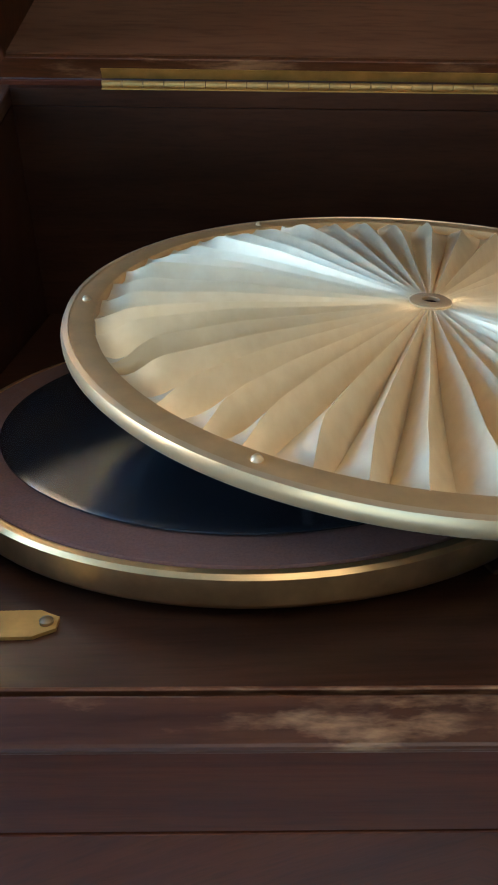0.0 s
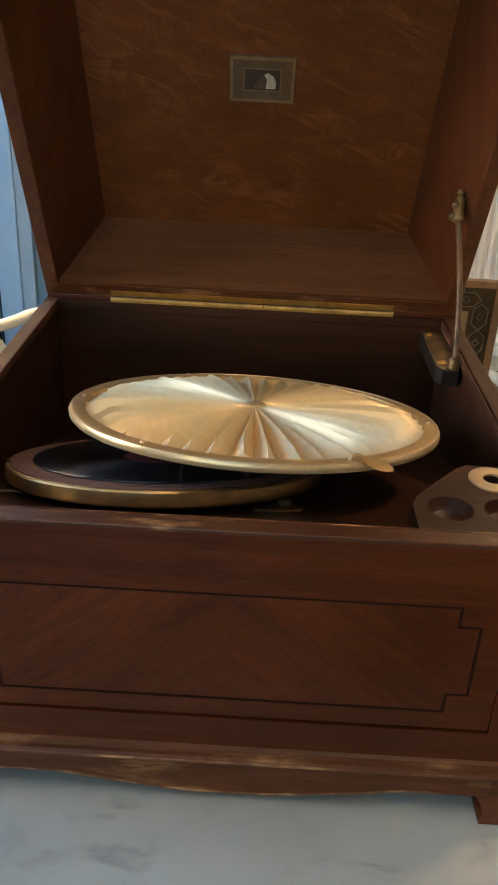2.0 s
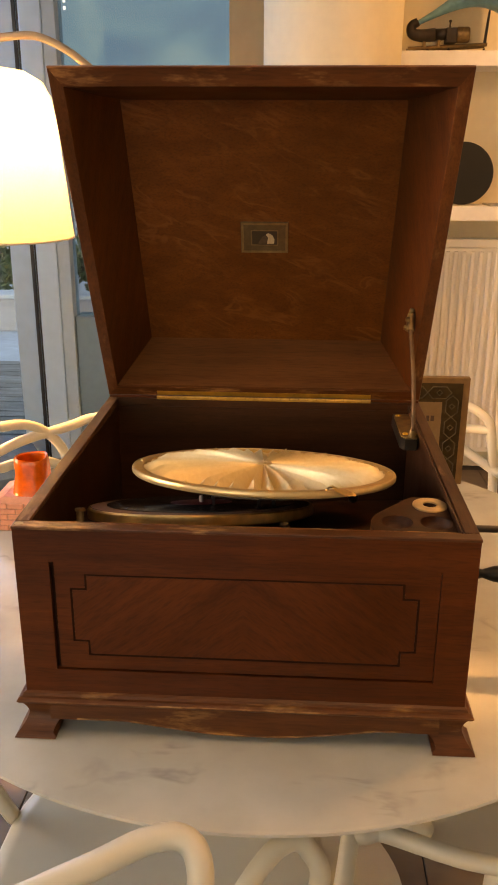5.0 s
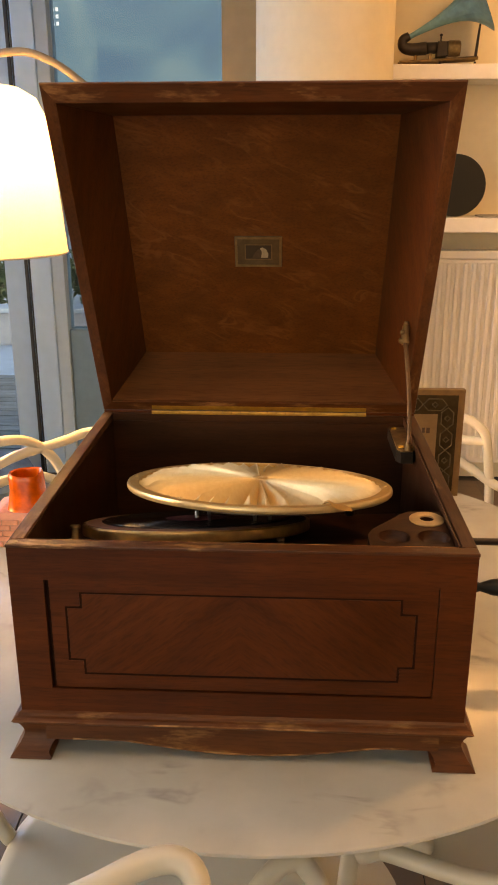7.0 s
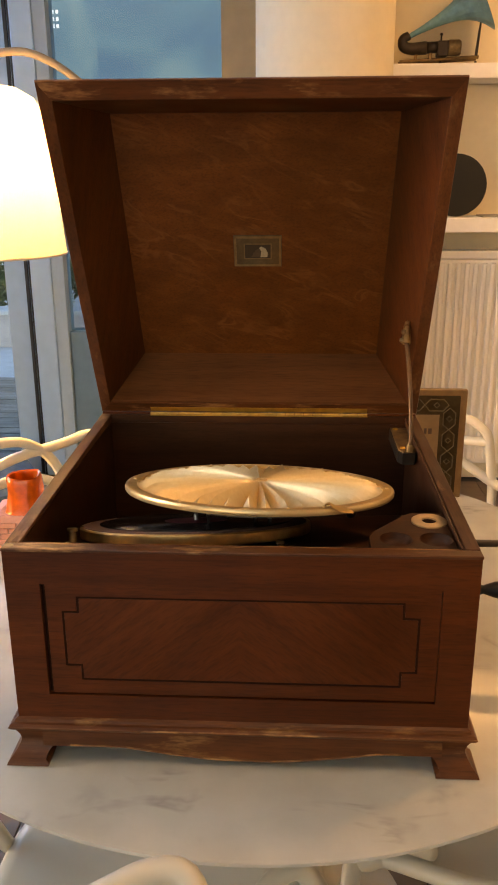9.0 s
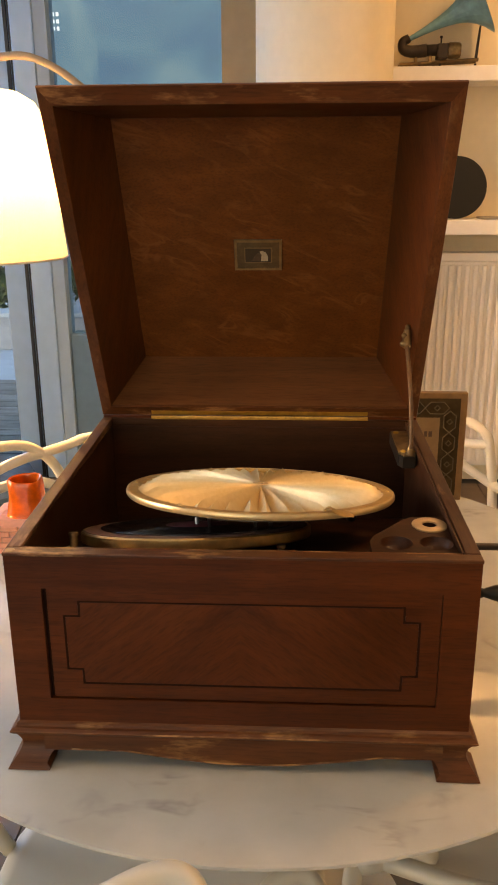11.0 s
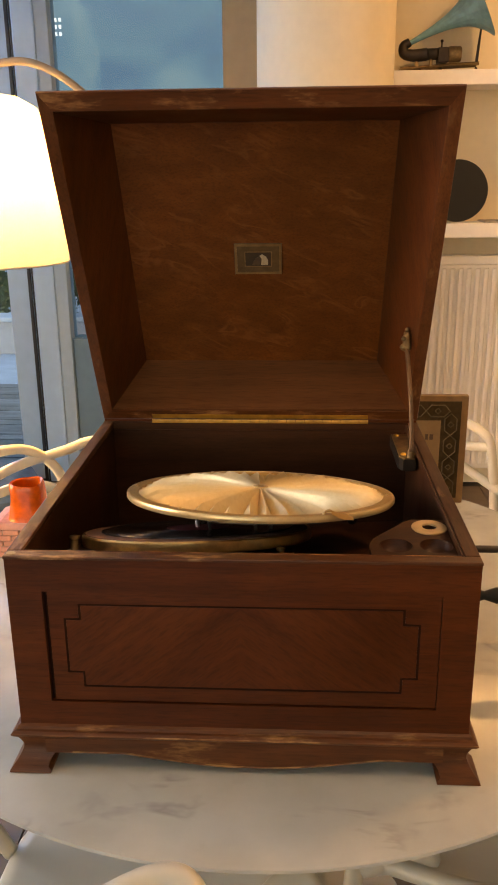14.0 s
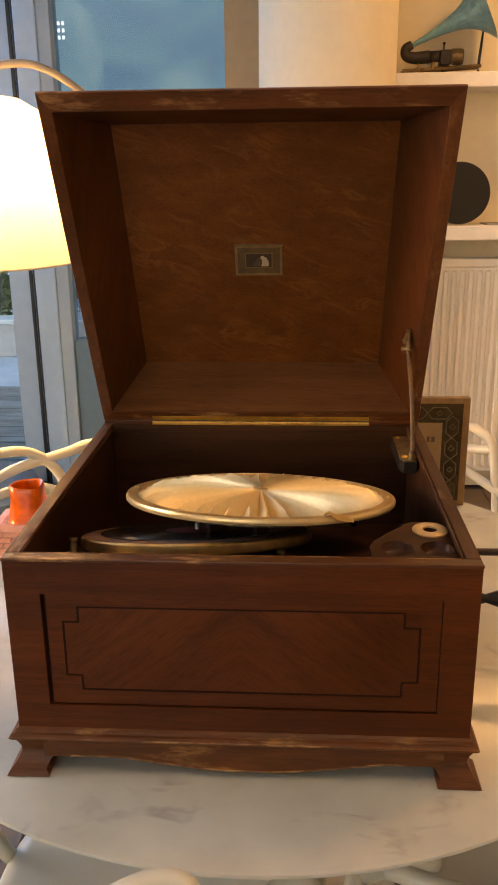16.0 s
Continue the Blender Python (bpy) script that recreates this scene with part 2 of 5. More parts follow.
GREY_CARD = plain("grey_card", (0.32, 0.29, 0.25), 0.6, 0, 0.15, 25)


def marble():
    m, n, l, p = material("white_marble")
    d = noise_tex(n, l, 8.5, 4, (0.7, 1.3, 1), 0.5, 0.7)
    vein = ramp(n, [(0.455, (0, 0, 0)), (0.5, (1, 1, 1)), (0.545, (0, 0, 0))])
    l.new(d.outputs[0], vein.inputs[0])
    mask = noise_tex(n, l, 8.0, 3)
    mk = ramp(n, [(0.57, (0, 0, 0)), (0.72, (0.7, 0.7, 0.7))])
    l.new(mask.outputs[0], mk.inputs[0])
    cloud = noise_tex(n, l, 7, 6)
    cr = ramp(n, [(0.3, (0.36, 0.365, 0.325)), (0.68, (0.46, 0.465, 0.42))])
    l.new(cloud.outputs[0], cr.inputs[0])
    f = mix(n, l, "MULTIPLY", vein.outputs[0], mk.outputs[0])
    col = mix(n, l, "MIX", cr.outputs[0], (0.19, 0.188, 0.175), f)
    l.new(col, p.inputs["Base Color"])
    p.inputs["Roughness"].default_value = 0.22
    return m


def shellac_record():
    """Grooved black record: the grooves stretch each highlight across them."""
    m, n, l, p = material("grooved_record")
    co = n.new("ShaderNodeTexCoord")
    w = n.new("ShaderNodeTexWave")
    w.wave_type, w.rings_direction = "RINGS", "Z"
    w.inputs["Scale"].default_value = 260
    l.new(co.outputs["Object"], w.inputs["Vector"])
    t = noise_tex(n, l, 40, 4)
    r = ramp(n, [(0.3, (0.010, 0.010, 0.011)), (0.7, (0.017, 0.017, 0.018))])
    l.new(t.outputs[0], r.inputs[0])
    l.new(r.outputs[0], p.inputs["Base Color"])
    p.inputs["Roughness"].default_value = 0.23
    p.inputs["Anisotropic"].default_value = 1.0
    p.inputs["Anisotropic Rotation"].default_value = 0.25
    p.inputs["Specular IOR Level"].default_value = 1.0
    tg = n.new("ShaderNodeTangent")
    tg.direction_type, tg.axis = "RADIAL", "Z"
    l.new(tg.outputs[0], p.inputs["Tangent"])
    bump(n, l, w.outputs[0], 0.04, 0.0002, p)
    return m


def glass(name, tint=(1, 1, 1), rough=0.0):
    m, n, l, p = material(name)
    out = n["Material Output"]
    tr = n.new("ShaderNodeBsdfTransparent")
    tr.inputs[0].default_value = (*tint, 1)
    gl = n.new("ShaderNodeBsdfGlossy")
    gl.inputs["Roughness"].default_value = rough
    fr = n.new("ShaderNodeFresnel")
    fr.inputs[0].default_value = 1.5
    mx = n.new("ShaderNodeMixShader")
    l.new(fr.outputs[0], mx.inputs[0])
    l.new(tr.outputs[0], mx.inputs[1])
    l.new(gl.outputs[0], mx.inputs[2])
    l.new(mx.outputs[0], out.inputs[0])
    return m


def shade_cloth():
    m, n, l, p = material("lamp_shade_cloth")
    out = n["Material Output"]
    t = noise_tex(n, l, 300, 4)
    r = ramp(n, [(0.3, (0.21, 0.202, 0.190)), (0.7, (0.235, 0.226, 0.212))])
    l.new(t.outputs[0], r.inputs[0])
    tl = n.new("ShaderNodeBsdfTranslucent")
    df = n.new("ShaderNodeBsdfDiffuse")
    l.new(r.outputs[0], tl.inputs[0])
    l.new(r.outputs[0], df.inputs[0])
    mx = n.new("ShaderNodeMixShader")
    mx.inputs[0].default_value = 0.45
    l.new(tl.outputs[0], mx.inputs[1])
    l.new(df.outputs[0], mx.inputs[2])
    l.new(mx.outputs[0], out.inputs[0])
    return m


def pleat_foil():
    m, n, l, p = material("gilt_pleated_paper")
    t = noise_tex(n, l, 120, 6)
    r = ramp(n, [(0.3, (0.74, 0.57, 0.31)), (0.7, (0.80, 0.64, 0.37))])
    l.new(t.outputs[0], r.inputs[0])
    l.new(r.outputs[0], p.inputs["Base Color"])
    p.inputs["Metallic"].default_value = 0.5
    p.inputs["Roughness"].default_value = 0.46
    bump(n, l, t.outputs[0], 0.15, 0.0004, p)
    return m


def glow(name, color, strength):
    m, n, l, p = material(name)
    p.inputs["Base Color"].default_value = (*color, 1)
    p.inputs["Emission Color"].default_value = (*color, 1)
    p.inputs["Emission Strength"].default_value = strength
    return m


def floor_tile():
    m, n, l, p = material("brown_floor_tile")
    t = noise_tex(n, l, 12, 8, (0.4, 1, 1))
    oi = n.new("ShaderNodeObjectInfo")
    r = ramp(n, [(0.3, (0.105, 0.075, 0.052)), (0.7, (0.165, 0.120, 0.085))])
    l.new(t.outputs[0], r.inputs[0])
    g = ramp(n, [(0.0, (0.85, 0.85, 0.85)), (1.0, (1.1, 1.1, 1.1))])
    l.new(oi.outputs["Random"], g.inputs[0])
    l.new(mix(n, l, "MULTIPLY", r.outputs[0], g.outputs[0]), p.inputs["Base Color"])
    p.inputs["Roughness"].default_value = 0.45
    return m


def overcast():
    """Plain backdrop of dull blue evening cloud."""
    m, n, l, p = material("evening_cloud")
    t = noise_tex(n, l, 0.35, 5, (1, 1, 1.6), 0.5, 0.6)
    r = ramp(n, [(0.30, (0.11, 0.215, 0.33)), (0.50, (0.155, 0.285, 0.37)), (0.72, (0.235, 0.36, 0.41))])
    l.new(t.outputs[0], r.inputs[0])
    e = n.new("ShaderNodeEmission")
    e.inputs[1].default_value = CLOUD
    l.new(r.outputs[0], e.inputs[0])
    l.new(e.outputs[0], n["Material Output"].inputs[0])
    return m


MARBLE, RECORD, GLASS, SHADE, FOIL, TILE = marble(), shellac_record(), glass("window_glass", (0.78, 0.92, 1.0)), shade_cloth(), pleat_foil(), floor_tile()
TINTED = glass("tinted_glass", (0.56, 0.66, 0.72))
CLOUDS, LAMP_REFLECTION = overcast(), glow("lamp_reflection_glow", (0.9, 0.95, 1.0), 1.6)


# ---- mesh helpers ----
def thing(name, at, label, category, group="", kind=""):
    ob = new(name)
    ob.location = at
    ob.empty_display_size = 0.05
    return tagged(ob, label, category, group, kind)


def part(name, bm, mat, parent=None, label="", smooth=False, bevel=0.0):
    if bevel:
        es = [e for e in bm.edges if len(e.link_faces) == 2 and e.calc_face_angle(0) > 0.5]
        bmesh.ops.bevel(bm, geom=es, offset=bevel, segments=2, profile=0.5, affect="EDGES", clamp_overlap=True)
    me = bpy.data.meshes.new(name)
    if smooth:
        for f in bm.faces:
            f.smooth = True
        for e in bm.edges:
            if len(e.link_faces) == 2 and e.calc_face_angle(0) > 0.7:
                e.smooth = False
    bm.to_mesh(me)
    bm.free()
    me.materials.append(mat)
    ob = new(name, me)
    if parent:
        ob.parent = parent
        ob.matrix_parent_inverse = parent.matrix_basis.inverted() if parent.data is None else Matrix()
    if label:
        ob["label"] = label
    return ob


def box(x0, x1, y0, y1, z0, z1, bm=None):
    bm = bm or bmesh.new()
    m = Matrix.LocRotScale(((x0 + x1) / 2, (y0 + y1) / 2, (z0 + z1) / 2), None, (x1 - x0, y1 - y0, z1 - z0))
    bmesh.ops.create_cube(bm, size=1, matrix=m)
    return bm


def lathe(profile, at=(0, 0, 0), n=48, m=None, closed=False):
    """A turned form round z from (radius, height) pairs."""
    bm = bmesh.new()
    rings = []
    for r, z in profile:
        if r < 1e-6:
            rings.append([bm.verts.new((0, 0, z))])
        else:
            rings.append([bm.verts.new((r * math.cos(2 * math.pi * i / n), r * math.sin(2 * math.pi * i / n), z)) for i in range(n)])
    pairs = list(zip(rings, rings[1:])) + ([(rings[-1], rings[0])] if closed else [])
    for a, b in pairs:
        for i in range(n):
            j = (i + 1) % n
            q = [a[i % len(a)], a[j % len(a)], b[j % len(b)], b[i % len(b)]]
            q = list(dict.fromkeys(q))
            if len(q) > 2:
                bm.faces.new(q)
    bmesh.ops.recalc_face_normals(bm, faces=bm.faces)
    bm.transform((Matrix.Translation(at) @ m) if m else Matrix.Translation(at))
    return bm


def smooth_line(pts, per=8):
    p = [Vector(q) for q in pts]
    p = [2 * p[0] - p[1]] + p + [2 * p[-1] - p[-2]]
    out = []
    for i in range(1, len(p) - 2):
        for k in range(per):
            t = k / per
            a, b, c, d = p[i - 1:i + 3]
            out.append(0.5 * (2 * b + (c - a) * t + (2 * a - 5 * b + 4 * c - d) * t * t + (3 * b - a - 3 * c + d) * t ** 3))
    return out + [p[-2]]


def tube(pts, r, n=12, per=8, flat=1.0, bm=None):
    """A round rod along a smooth line; r is one radius or one for each end."""
    bm = bm or bmesh.new()
    line = smooth_line(pts, per) if per > 1 else [Vector(q) for q in pts]
    r0, r1 = r if isinstance(r, tuple) else (r, r)
    up, rings = None, []
    for i, c in enumerate(line):
        d = (line[min(i + 1, len(line) - 1)] - line[max(i - 1, 0)]).normalized()
        if up is None:
            up = d.orthogonal().normalized()
        up = (up - d * up.dot(d)).normalized()
        side = d.cross(up)
        rad = r0 + (r1 - r0) * i / (len(line) - 1)
        rings.append([bm.verts.new(c + rad * (math.cos(2 * math.pi * k / n) * up + flat * math.sin(2 * math.pi * k / n) * side)) for k in range(n)])
    for a, b in zip(rings, rings[1:]):
        for k in range(n):
            bm.faces.new((a[k], a[(k + 1) % n], b[(k + 1) % n], b[k]))
    bm.faces.new(rings[0][::-1])
    bm.faces.new(rings[-1])
    return bm


def slab(outline, z0, z1, holes=()):
    """A flat plate from an outline in x and y, with round holes (x, y, r)."""
    bm = bmesh.new()
    loops = [[(x, y) for x, y in outline]] + [[(cx + r * math.cos(2 * math.pi * i / 28), cy + r * math.sin(2 * math.pi * i / 28)) for i in range(28)] for cx, cy, r in holes]
    for z in (z0, z1):
        es = []
        for lp in loops:
            vs = [bm.verts.new((x, y, z)) for x, y in lp]
            es += [bm.edges.new((vs[i], vs[(i + 1) % len(vs)])) for i in range(len(vs))]
        bmesh.ops.triangle_fill(bm, edges=es, use_beauty=True)
    bm.verts.ensure_lookup_table()
    count = sum(len(lp) for lp in loops)
    off = 0
    for lp in loops:
        k = len(lp)
        for i in range(k):
            j = (i + 1) % k
            bm.faces.new((bm.verts[off + i], bm.verts[off + j], bm.verts[count + off + j], bm.verts[count + off + i]))
        off += k
    bmesh.ops.recalc_face_normals(bm, faces=bm.faces)
    return bm


def structure(name, bm, mat, label="", bevel=0.0):
    return tagged(part(name, bm, mat, None, label, bevel=bevel), label, "", "", "structure")


# ---- the room ----
X0, X1, Y0, Y1, TOP = -2.4, 2.6, -2.6, 3.0, 2.7
structure("floor", box(X0, X1, Y0, Y1 + 0.15, -0.1, -0.006), GASKET, "dark joint bed under brown floor tiles")
structure("ceiling", box(X0 - 0.15, X1 + 0.15, Y0 - 0.15, Y1 + 0.15, TOP, TOP + 0.1), CEILING, "plain pale painted ceiling")
structure("wall_east", box(X1, X1 + 0.15, Y0 - 0.15, Y1 + 0.15, 0, TOP), WALL_PAINT, "cream painted wall")
ws = box(X0, -2.35, Y0 - 0.15, Y0, 0, TOP)
box(0.0, X1, Y0 - 0.15, Y0, 0, TOP, ws)
box(-2.35, 0.0, Y0 - 0.15, Y0, 2.36, TOP, ws)
structure("wall_south", ws, WALL_PAINT, "cream painted wall with a wide glazed opening")
wb = box(X0 - 0.15, X0, Y0 - 0.15, -0.36, 0, TOP)
box(X0 - 0.15, X0, 0.86, Y1 + 0.15, 0, TOP, wb)
box(X0 - 0.15, X0, -0.36, 0.86, 2.42, TOP, wb)
box(X0 - 0.15, X0, -0.36, 0.86, 0, 0.28, wb)
structure("wall_west", wb, WALL_PAINT, "cream painted wall with a tall window opening")
# north wall: glazed to the left, solid behind the column and the shelves
structure("wall_north", box(-0.253, X1, Y1, Y1 + 0.15, 0, TOP), WALL_PAINT, "warm cream painted wall behind the shelves")
nb = box(X0, -0.253, Y1, Y1 + 0.15, 2.45, TOP)
structure("trim", nb, WALL_PAINT, "cream lintel over the glazing")
# tan overlay darkens this bit of cream wall in place of its shadow
structure("trim", box(-0.253, -0.06, Y1 - 0.012, Y1 - 0.0005, 0, TOP), plain("shaded_wall_tan", (0.42, 0.31, 0.19), 0.8, 0, 0.05, 20, 0.0004), "strip of wall beside the window, its shade painted in tan")
structure("column", lathe([(0.268, 0), (0.268, TOP)], (0.171, 2.72, 0), 64), WALL_PAINT, "round cream plastered column")
for f in bpy.data.objects["column"].data.polygons:
    f.use_smooth = True

# added fixture round the overhead fill, out of view
cl = thing("ceiling_fill_light", (0.3, -0.5, TOP), "large square ceiling light with warm diffuser, unseen, added as fill", "ceiling light")
part("frame", box(-0.23, 0.83, -1.03, 0.03, 2.66, TOP), FRAME_PAINT, cl, bevel=0.006)
part("diffuser", box(-0.21, 0.81, -1.01, 0.01, 2.645, 2.659), glow("warm_diffuser", (1.0, 0.78, 0.52), 0.8), cl, "warm glowing diffuser")

# fitting for an added fill lamp that stays out of view
def downlight(x, y):
    dl = thing("downlight", (x, y, TOP), "small round ceiling downlight, unseen, added as warm fill", "downlight", "ceiling downlights")
    part("trim_ring", lathe([(0.10, 2.70), (0.115, 2.69), (0.115, 2.66), (0.10, 2.655)], (x, y, 0), 32, None, True), WHITE_PAINT, dl, smooth=True)
    part("lens", lathe([(0, 2.665), (0.10, 2.665), (0.10, 2.670), (0, 2.670)], (x, y, 0), 32), FILL_LENS, dl, "warm glowing lens")


FILL_LENS = glow("fill_lens_glow", (1.0, 0.66, 0.34), 2.0)
downlight(1.3, 0.7)
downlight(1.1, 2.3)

post = thing("window_1", (-1.06, Y1, 0), "tall glazed sliding door with pale frame and black gaskets", "window", kind="structure")
part("window_frame", box(-1.142, -1.045, Y1 - 0.05, Y1 + 0.08, 0, 2.45), FRAME_PAINT, post, "pale grey-white upright", bevel=0.006)
part("window_frame", box(-1.275, -1.174, Y1 - 0.01, Y1 + 0.06, 0, 2.45), FRAME_PAINT, post, "pale sliding sash", bevel=0.004)
part("gasket", box(-1.174, -1.160, Y1 - 0.03, Y1 + 0.05, 0, 2.45), GASKET, post, "black rubber gasket")
part("gasket", box(-1.153, -1.142, Y1 - 0.035, Y1 + 0.05, 0, 2.45), GASKET, post, "black rubber gasket")
part("window_frame", box(-1.160, -1.153, Y1 - 0.02, Y1 + 0.05, 0, 2.45), FRAME_PAINT, post)
part("window_frame", box(X0, -1.275, Y1 - 0.01, Y1 + 0.06, 0, 0.07), FRAME_PAINT, post, "pale bottom rail", bevel=0.004)
pane = part("pane", box(X0, -1.275, Y1 + 0.02, Y1 + 0.03, 0.07, 2.45), GLASS, post, "clear glass")
pane.visible_shadow = False
win2 = thing("window_2", (-0.6, Y1, 0), "wide fixed window with a pale reveal", "window", kind="structure")
part("window_frame", box(-1.045, -0.988, Y1 - 0.04, Y1 + 0.08, 0, 2.45), plain("pale_reveal_paint", (0.36, 0.46, 0.53), 0.8, 0, 0.05, 20), win2, "pale reveal strip", bevel=0.004)
part("window_sill", box(-0.988, -0.253, Y1 - 0.02, Y1 + 0.10, 0.0, 0.71), SILL_PAINT, win2, "pale blue-grey panel under the glass", bevel=0.006)
pane = part("pane", box(-0.988, -0.253, Y1 + 0.02, Y1 + 0.03, 0.71, 2.45), TINTED, win2, "tinted glass")
pane.visible_shadow = False

# outside
gb = box(-400, 400, Y1 + 0.15, 700, -0.14, -0.02)
box(-400, X0 - 0.15, Y0 - 0.15, Y1 + 0.15, -0.14, -0.02, gb)
box(X1 + 0.15, 400, Y0 - 0.15, Y1 + 0.15, -0.14, -0.02, gb)
box(-400, 400, -400, Y0 - 0.15, -0.14, -0.02, gb)
structure("ground", gb, STONE, "pale stone terrace")
bd = box(-30, 30, 24, 24.2, -2, 22)
structure("backdrop", bd, CLOUDS, "dull blue evening cloud")
structure("parapet", box(-14, 5, 6.2, 6.4, -0.02, 0.27), PARAPET, "low lilac-grey rendered terrace parapet", bevel=0.01)
structure("parapet_cap", box(-14, 5, 6.16, 6.44, 0.27, 0.31), STONE, "pale stone cap on the parapet", bevel=0.01)
# made-up far block; its glowing squares imitate lamps reflected in the window glass
far = thing("lamp_grid_reflection", (-3.6, 20, 0), "far stand-in for a grid of lamps reflected in the glass", "building")
part("wall", box(-9.0, -3.4, 20, 23, -0.02, 3.2), PARAPET, far)
for i in range(3):
    for j in range(3):
        part("window", box(-5.665 + i * 0.105, -5.605 + i * 0.105, 19.97, 19.99, 4.70 + j * 0.15, 4.78 + j * 0.15), LAMP_REFLECTION, far, "glowing square for one reflected lamp")
# glows like the cloud so that only the grid stands out
part("wall", box(-6.3, -5.2, 20, 23, 3.2, 5.6), CLOUDS, far)


def shrub(at, h, seed):
    rnd = random.Random(seed)
    t = thing("shrub", at, "green leafy shrub growing behind the terrace parapet", "plant")
    bm = bmesh.new()
    tips = []
    for i in range(9):
        a, s = rnd.uniform(0, 6.28), rnd.uniform(0.2, 0.55) * h
        tip = Vector(at) + Vector((math.cos(a) * s, math.sin(a) * s * 0.6, h * rnd.uniform(0.6, 1.0)))
        mid = Vector(at) + Vector((math.cos(a) * s * 0.3, math.sin(a) * s * 0.2, h * 0.45))
        tube([at, mid, tip], (0.02, 0.005), 6, 4, bm=bm)
        tips += [mid.lerp(tip, k / 5) for k in range(1, 6)]
    part("trunk", bm, BARK, t)
    bm = bmesh.new()
    for c in tips:
        for k in range(26):
            o = c + Vector((rnd.gauss(0, 0.11), rnd.gauss(0, 0.11), rnd.gauss(0, 0.10))) * h
            d = Vector((rnd.gauss(0, 1), rnd.gauss(0, 1), rnd.gauss(0, 1))).normalized()
            e = d.orthogonal().normalized()
            q = rnd.uniform(0.03, 0.06)
            bm.faces.new([bm.verts.new(v) for v in (o - d * q, o + e * q * 0.45 + d.cross(e) * q * 0.1, o + d * q, o - e * q * 0.45)])
    part("crown", bm, LEAF, t)
    return t


shrub((-2.35, 6.75, 0.0), 0.72, 3)
shrub((-2.95, 6.9, 0.0), 0.62, 5)
shrub((-1.75, 6.8, 0.0), 0.80, 8)
shrub((-3.6, 7.0, 0.0), 0.7, 11)
deck = thing("terrace_deck", (-2, 4, -0.02), "weathered grey-brown timber decking", "deck", kind="structure")
for i in range(17):
    part("plank", box(-6, 0.6, 3.20 + i * 0.105, 3.296 + i * 0.105, -0.019, 0.004 + 0.002 * (i % 3)), DECK, deck)
cu = thing("floor_cushion", (-1.32, 2.62, 0), "blue-grey floor cushion beside the glazed door", "cushion")
part("body", lathe([(0, 0), (0.16, 0), (0.21, 0.03), (0.23, 0.09), (0.20, 0.15), (0.12, 0.185), (0, 0.195)], (-1.32, 2.62, 0.001), 32), BLUE_CLOTH, cu, smooth=True)

# ---- shelves and radiator ----
SH = 2.78
structure("shelf_upper", box(0.36, X1, SH, Y1, 1.766, 1.823), WHITE_PAINT, "thick white painted wall shelf", bevel=0.004)
structure("shelf_lower", box(0.36, X1, SH, Y1, 1.172, 1.232), WHITE_PAINT, "thick white painted wall shelf", bevel=0.004)
rad = thing("radiator", (0.95, 2.93, 0.1), "white ribbed steel panel radiator under the shelf", "radiator")
part("panel", box(0.50, 1.75, 2.915, 2.985, 0.10, 1.05), RADIATOR, rad, bevel=0.006)
part("top_rail", box(0.497, 1.753, 2.905, 2.99, 1.05, 1.087), RADIATOR, rad, "smooth top rail", bevel=0.006)
for i in range(33):
    x = 0.520 + i * 0.0368
    rb = box(x, x + 0.022, 2.902, 2.916, 0.125, 1.035)
    part("rib", rb, RADIATOR, rad, bevel=0.0055)

rec = thing("standing_record", (0.743, 2.86, 1.232), "black gramophone record leaning upright on the white shelf", "record")
tilt = Matrix.Translation((0.743, 2.87, 1.233 + 0.128)) @ Matrix.Rotation(radians(82), 4, "X")
part("disc", lathe([(0.0, 0.0015), (0.126, 0.0015), (0.128, 0.0), (0.126, -0.0015), (0, -0.0015)], (0, 0, 0), 64, tilt), BLACK, rec)
mag = thing("booklet", (0.92, 2.86, 1.232), "grey printed booklet lying flat on the shelf", "booklet")
part("cover", box(0.85, 1.04, 2.80, 2.94, 1.2325, 1.24), GREY_CARD, mag, bevel=0.002)

# small horn phonograph
ph = thing("horn_phonograph", (0.63, 2.87, 1.823), "small antique cylinder phonograph with a teal flower horn", "phonograph")
PY = 2.87
PM = Matrix.Translation((0.477, PY, 1.823)) @ Matrix.Scale(1.05, 4) @ Matrix.Translation((-0.441, -PY, -1.742))


def small(name, bm, mat, parent, label="", **kw):
    bm.transform(PM)
    return part(name, bm, mat, parent, label, **kw)


small("base_bar", tube([(0.445, PY, 1.757), (0.745, PY, 1.772)], 0.007, 8, 1), AGED, ph, "tarnished brass bar")
small("base_bar", tube([(0.445, PY + 0.05, 1.757), (0.745, PY + 0.05, 1.772)], 0.007, 8, 1), AGED, ph, "tarnished brass bar")
for x in (0.45, 0.52, 0.60, 0.735):
    small("foot", lathe([(0, 0), (0.008, 0), (0.006, 0.008), (0.004, 0.016), (0, 0.016)], (x, PY, 1.742), 12), BLACK_METAL, ph)
small("elbow", tube([(0.477, PY, 1.850), (0.455, PY, 1.836), (0.458, PY, 1.812), (0.49, PY, 1.803), (0.545, PY, 1.806)], (0.016, 0.024), 16), BLACK_METAL, ph, "blackened elbow pipe", smooth=True)
small("mandrel", tube([(0.545, PY, 1.806), (0.60, PY, 1.808)], 0.021, 16, 1), BLACK_METAL, ph, smooth=True)
small("motor_box", box(0.585, 0.625, PY - 0.025, PY + 0.03, 1.775, 1.828), BLACK_METAL, ph, bevel=0.003)
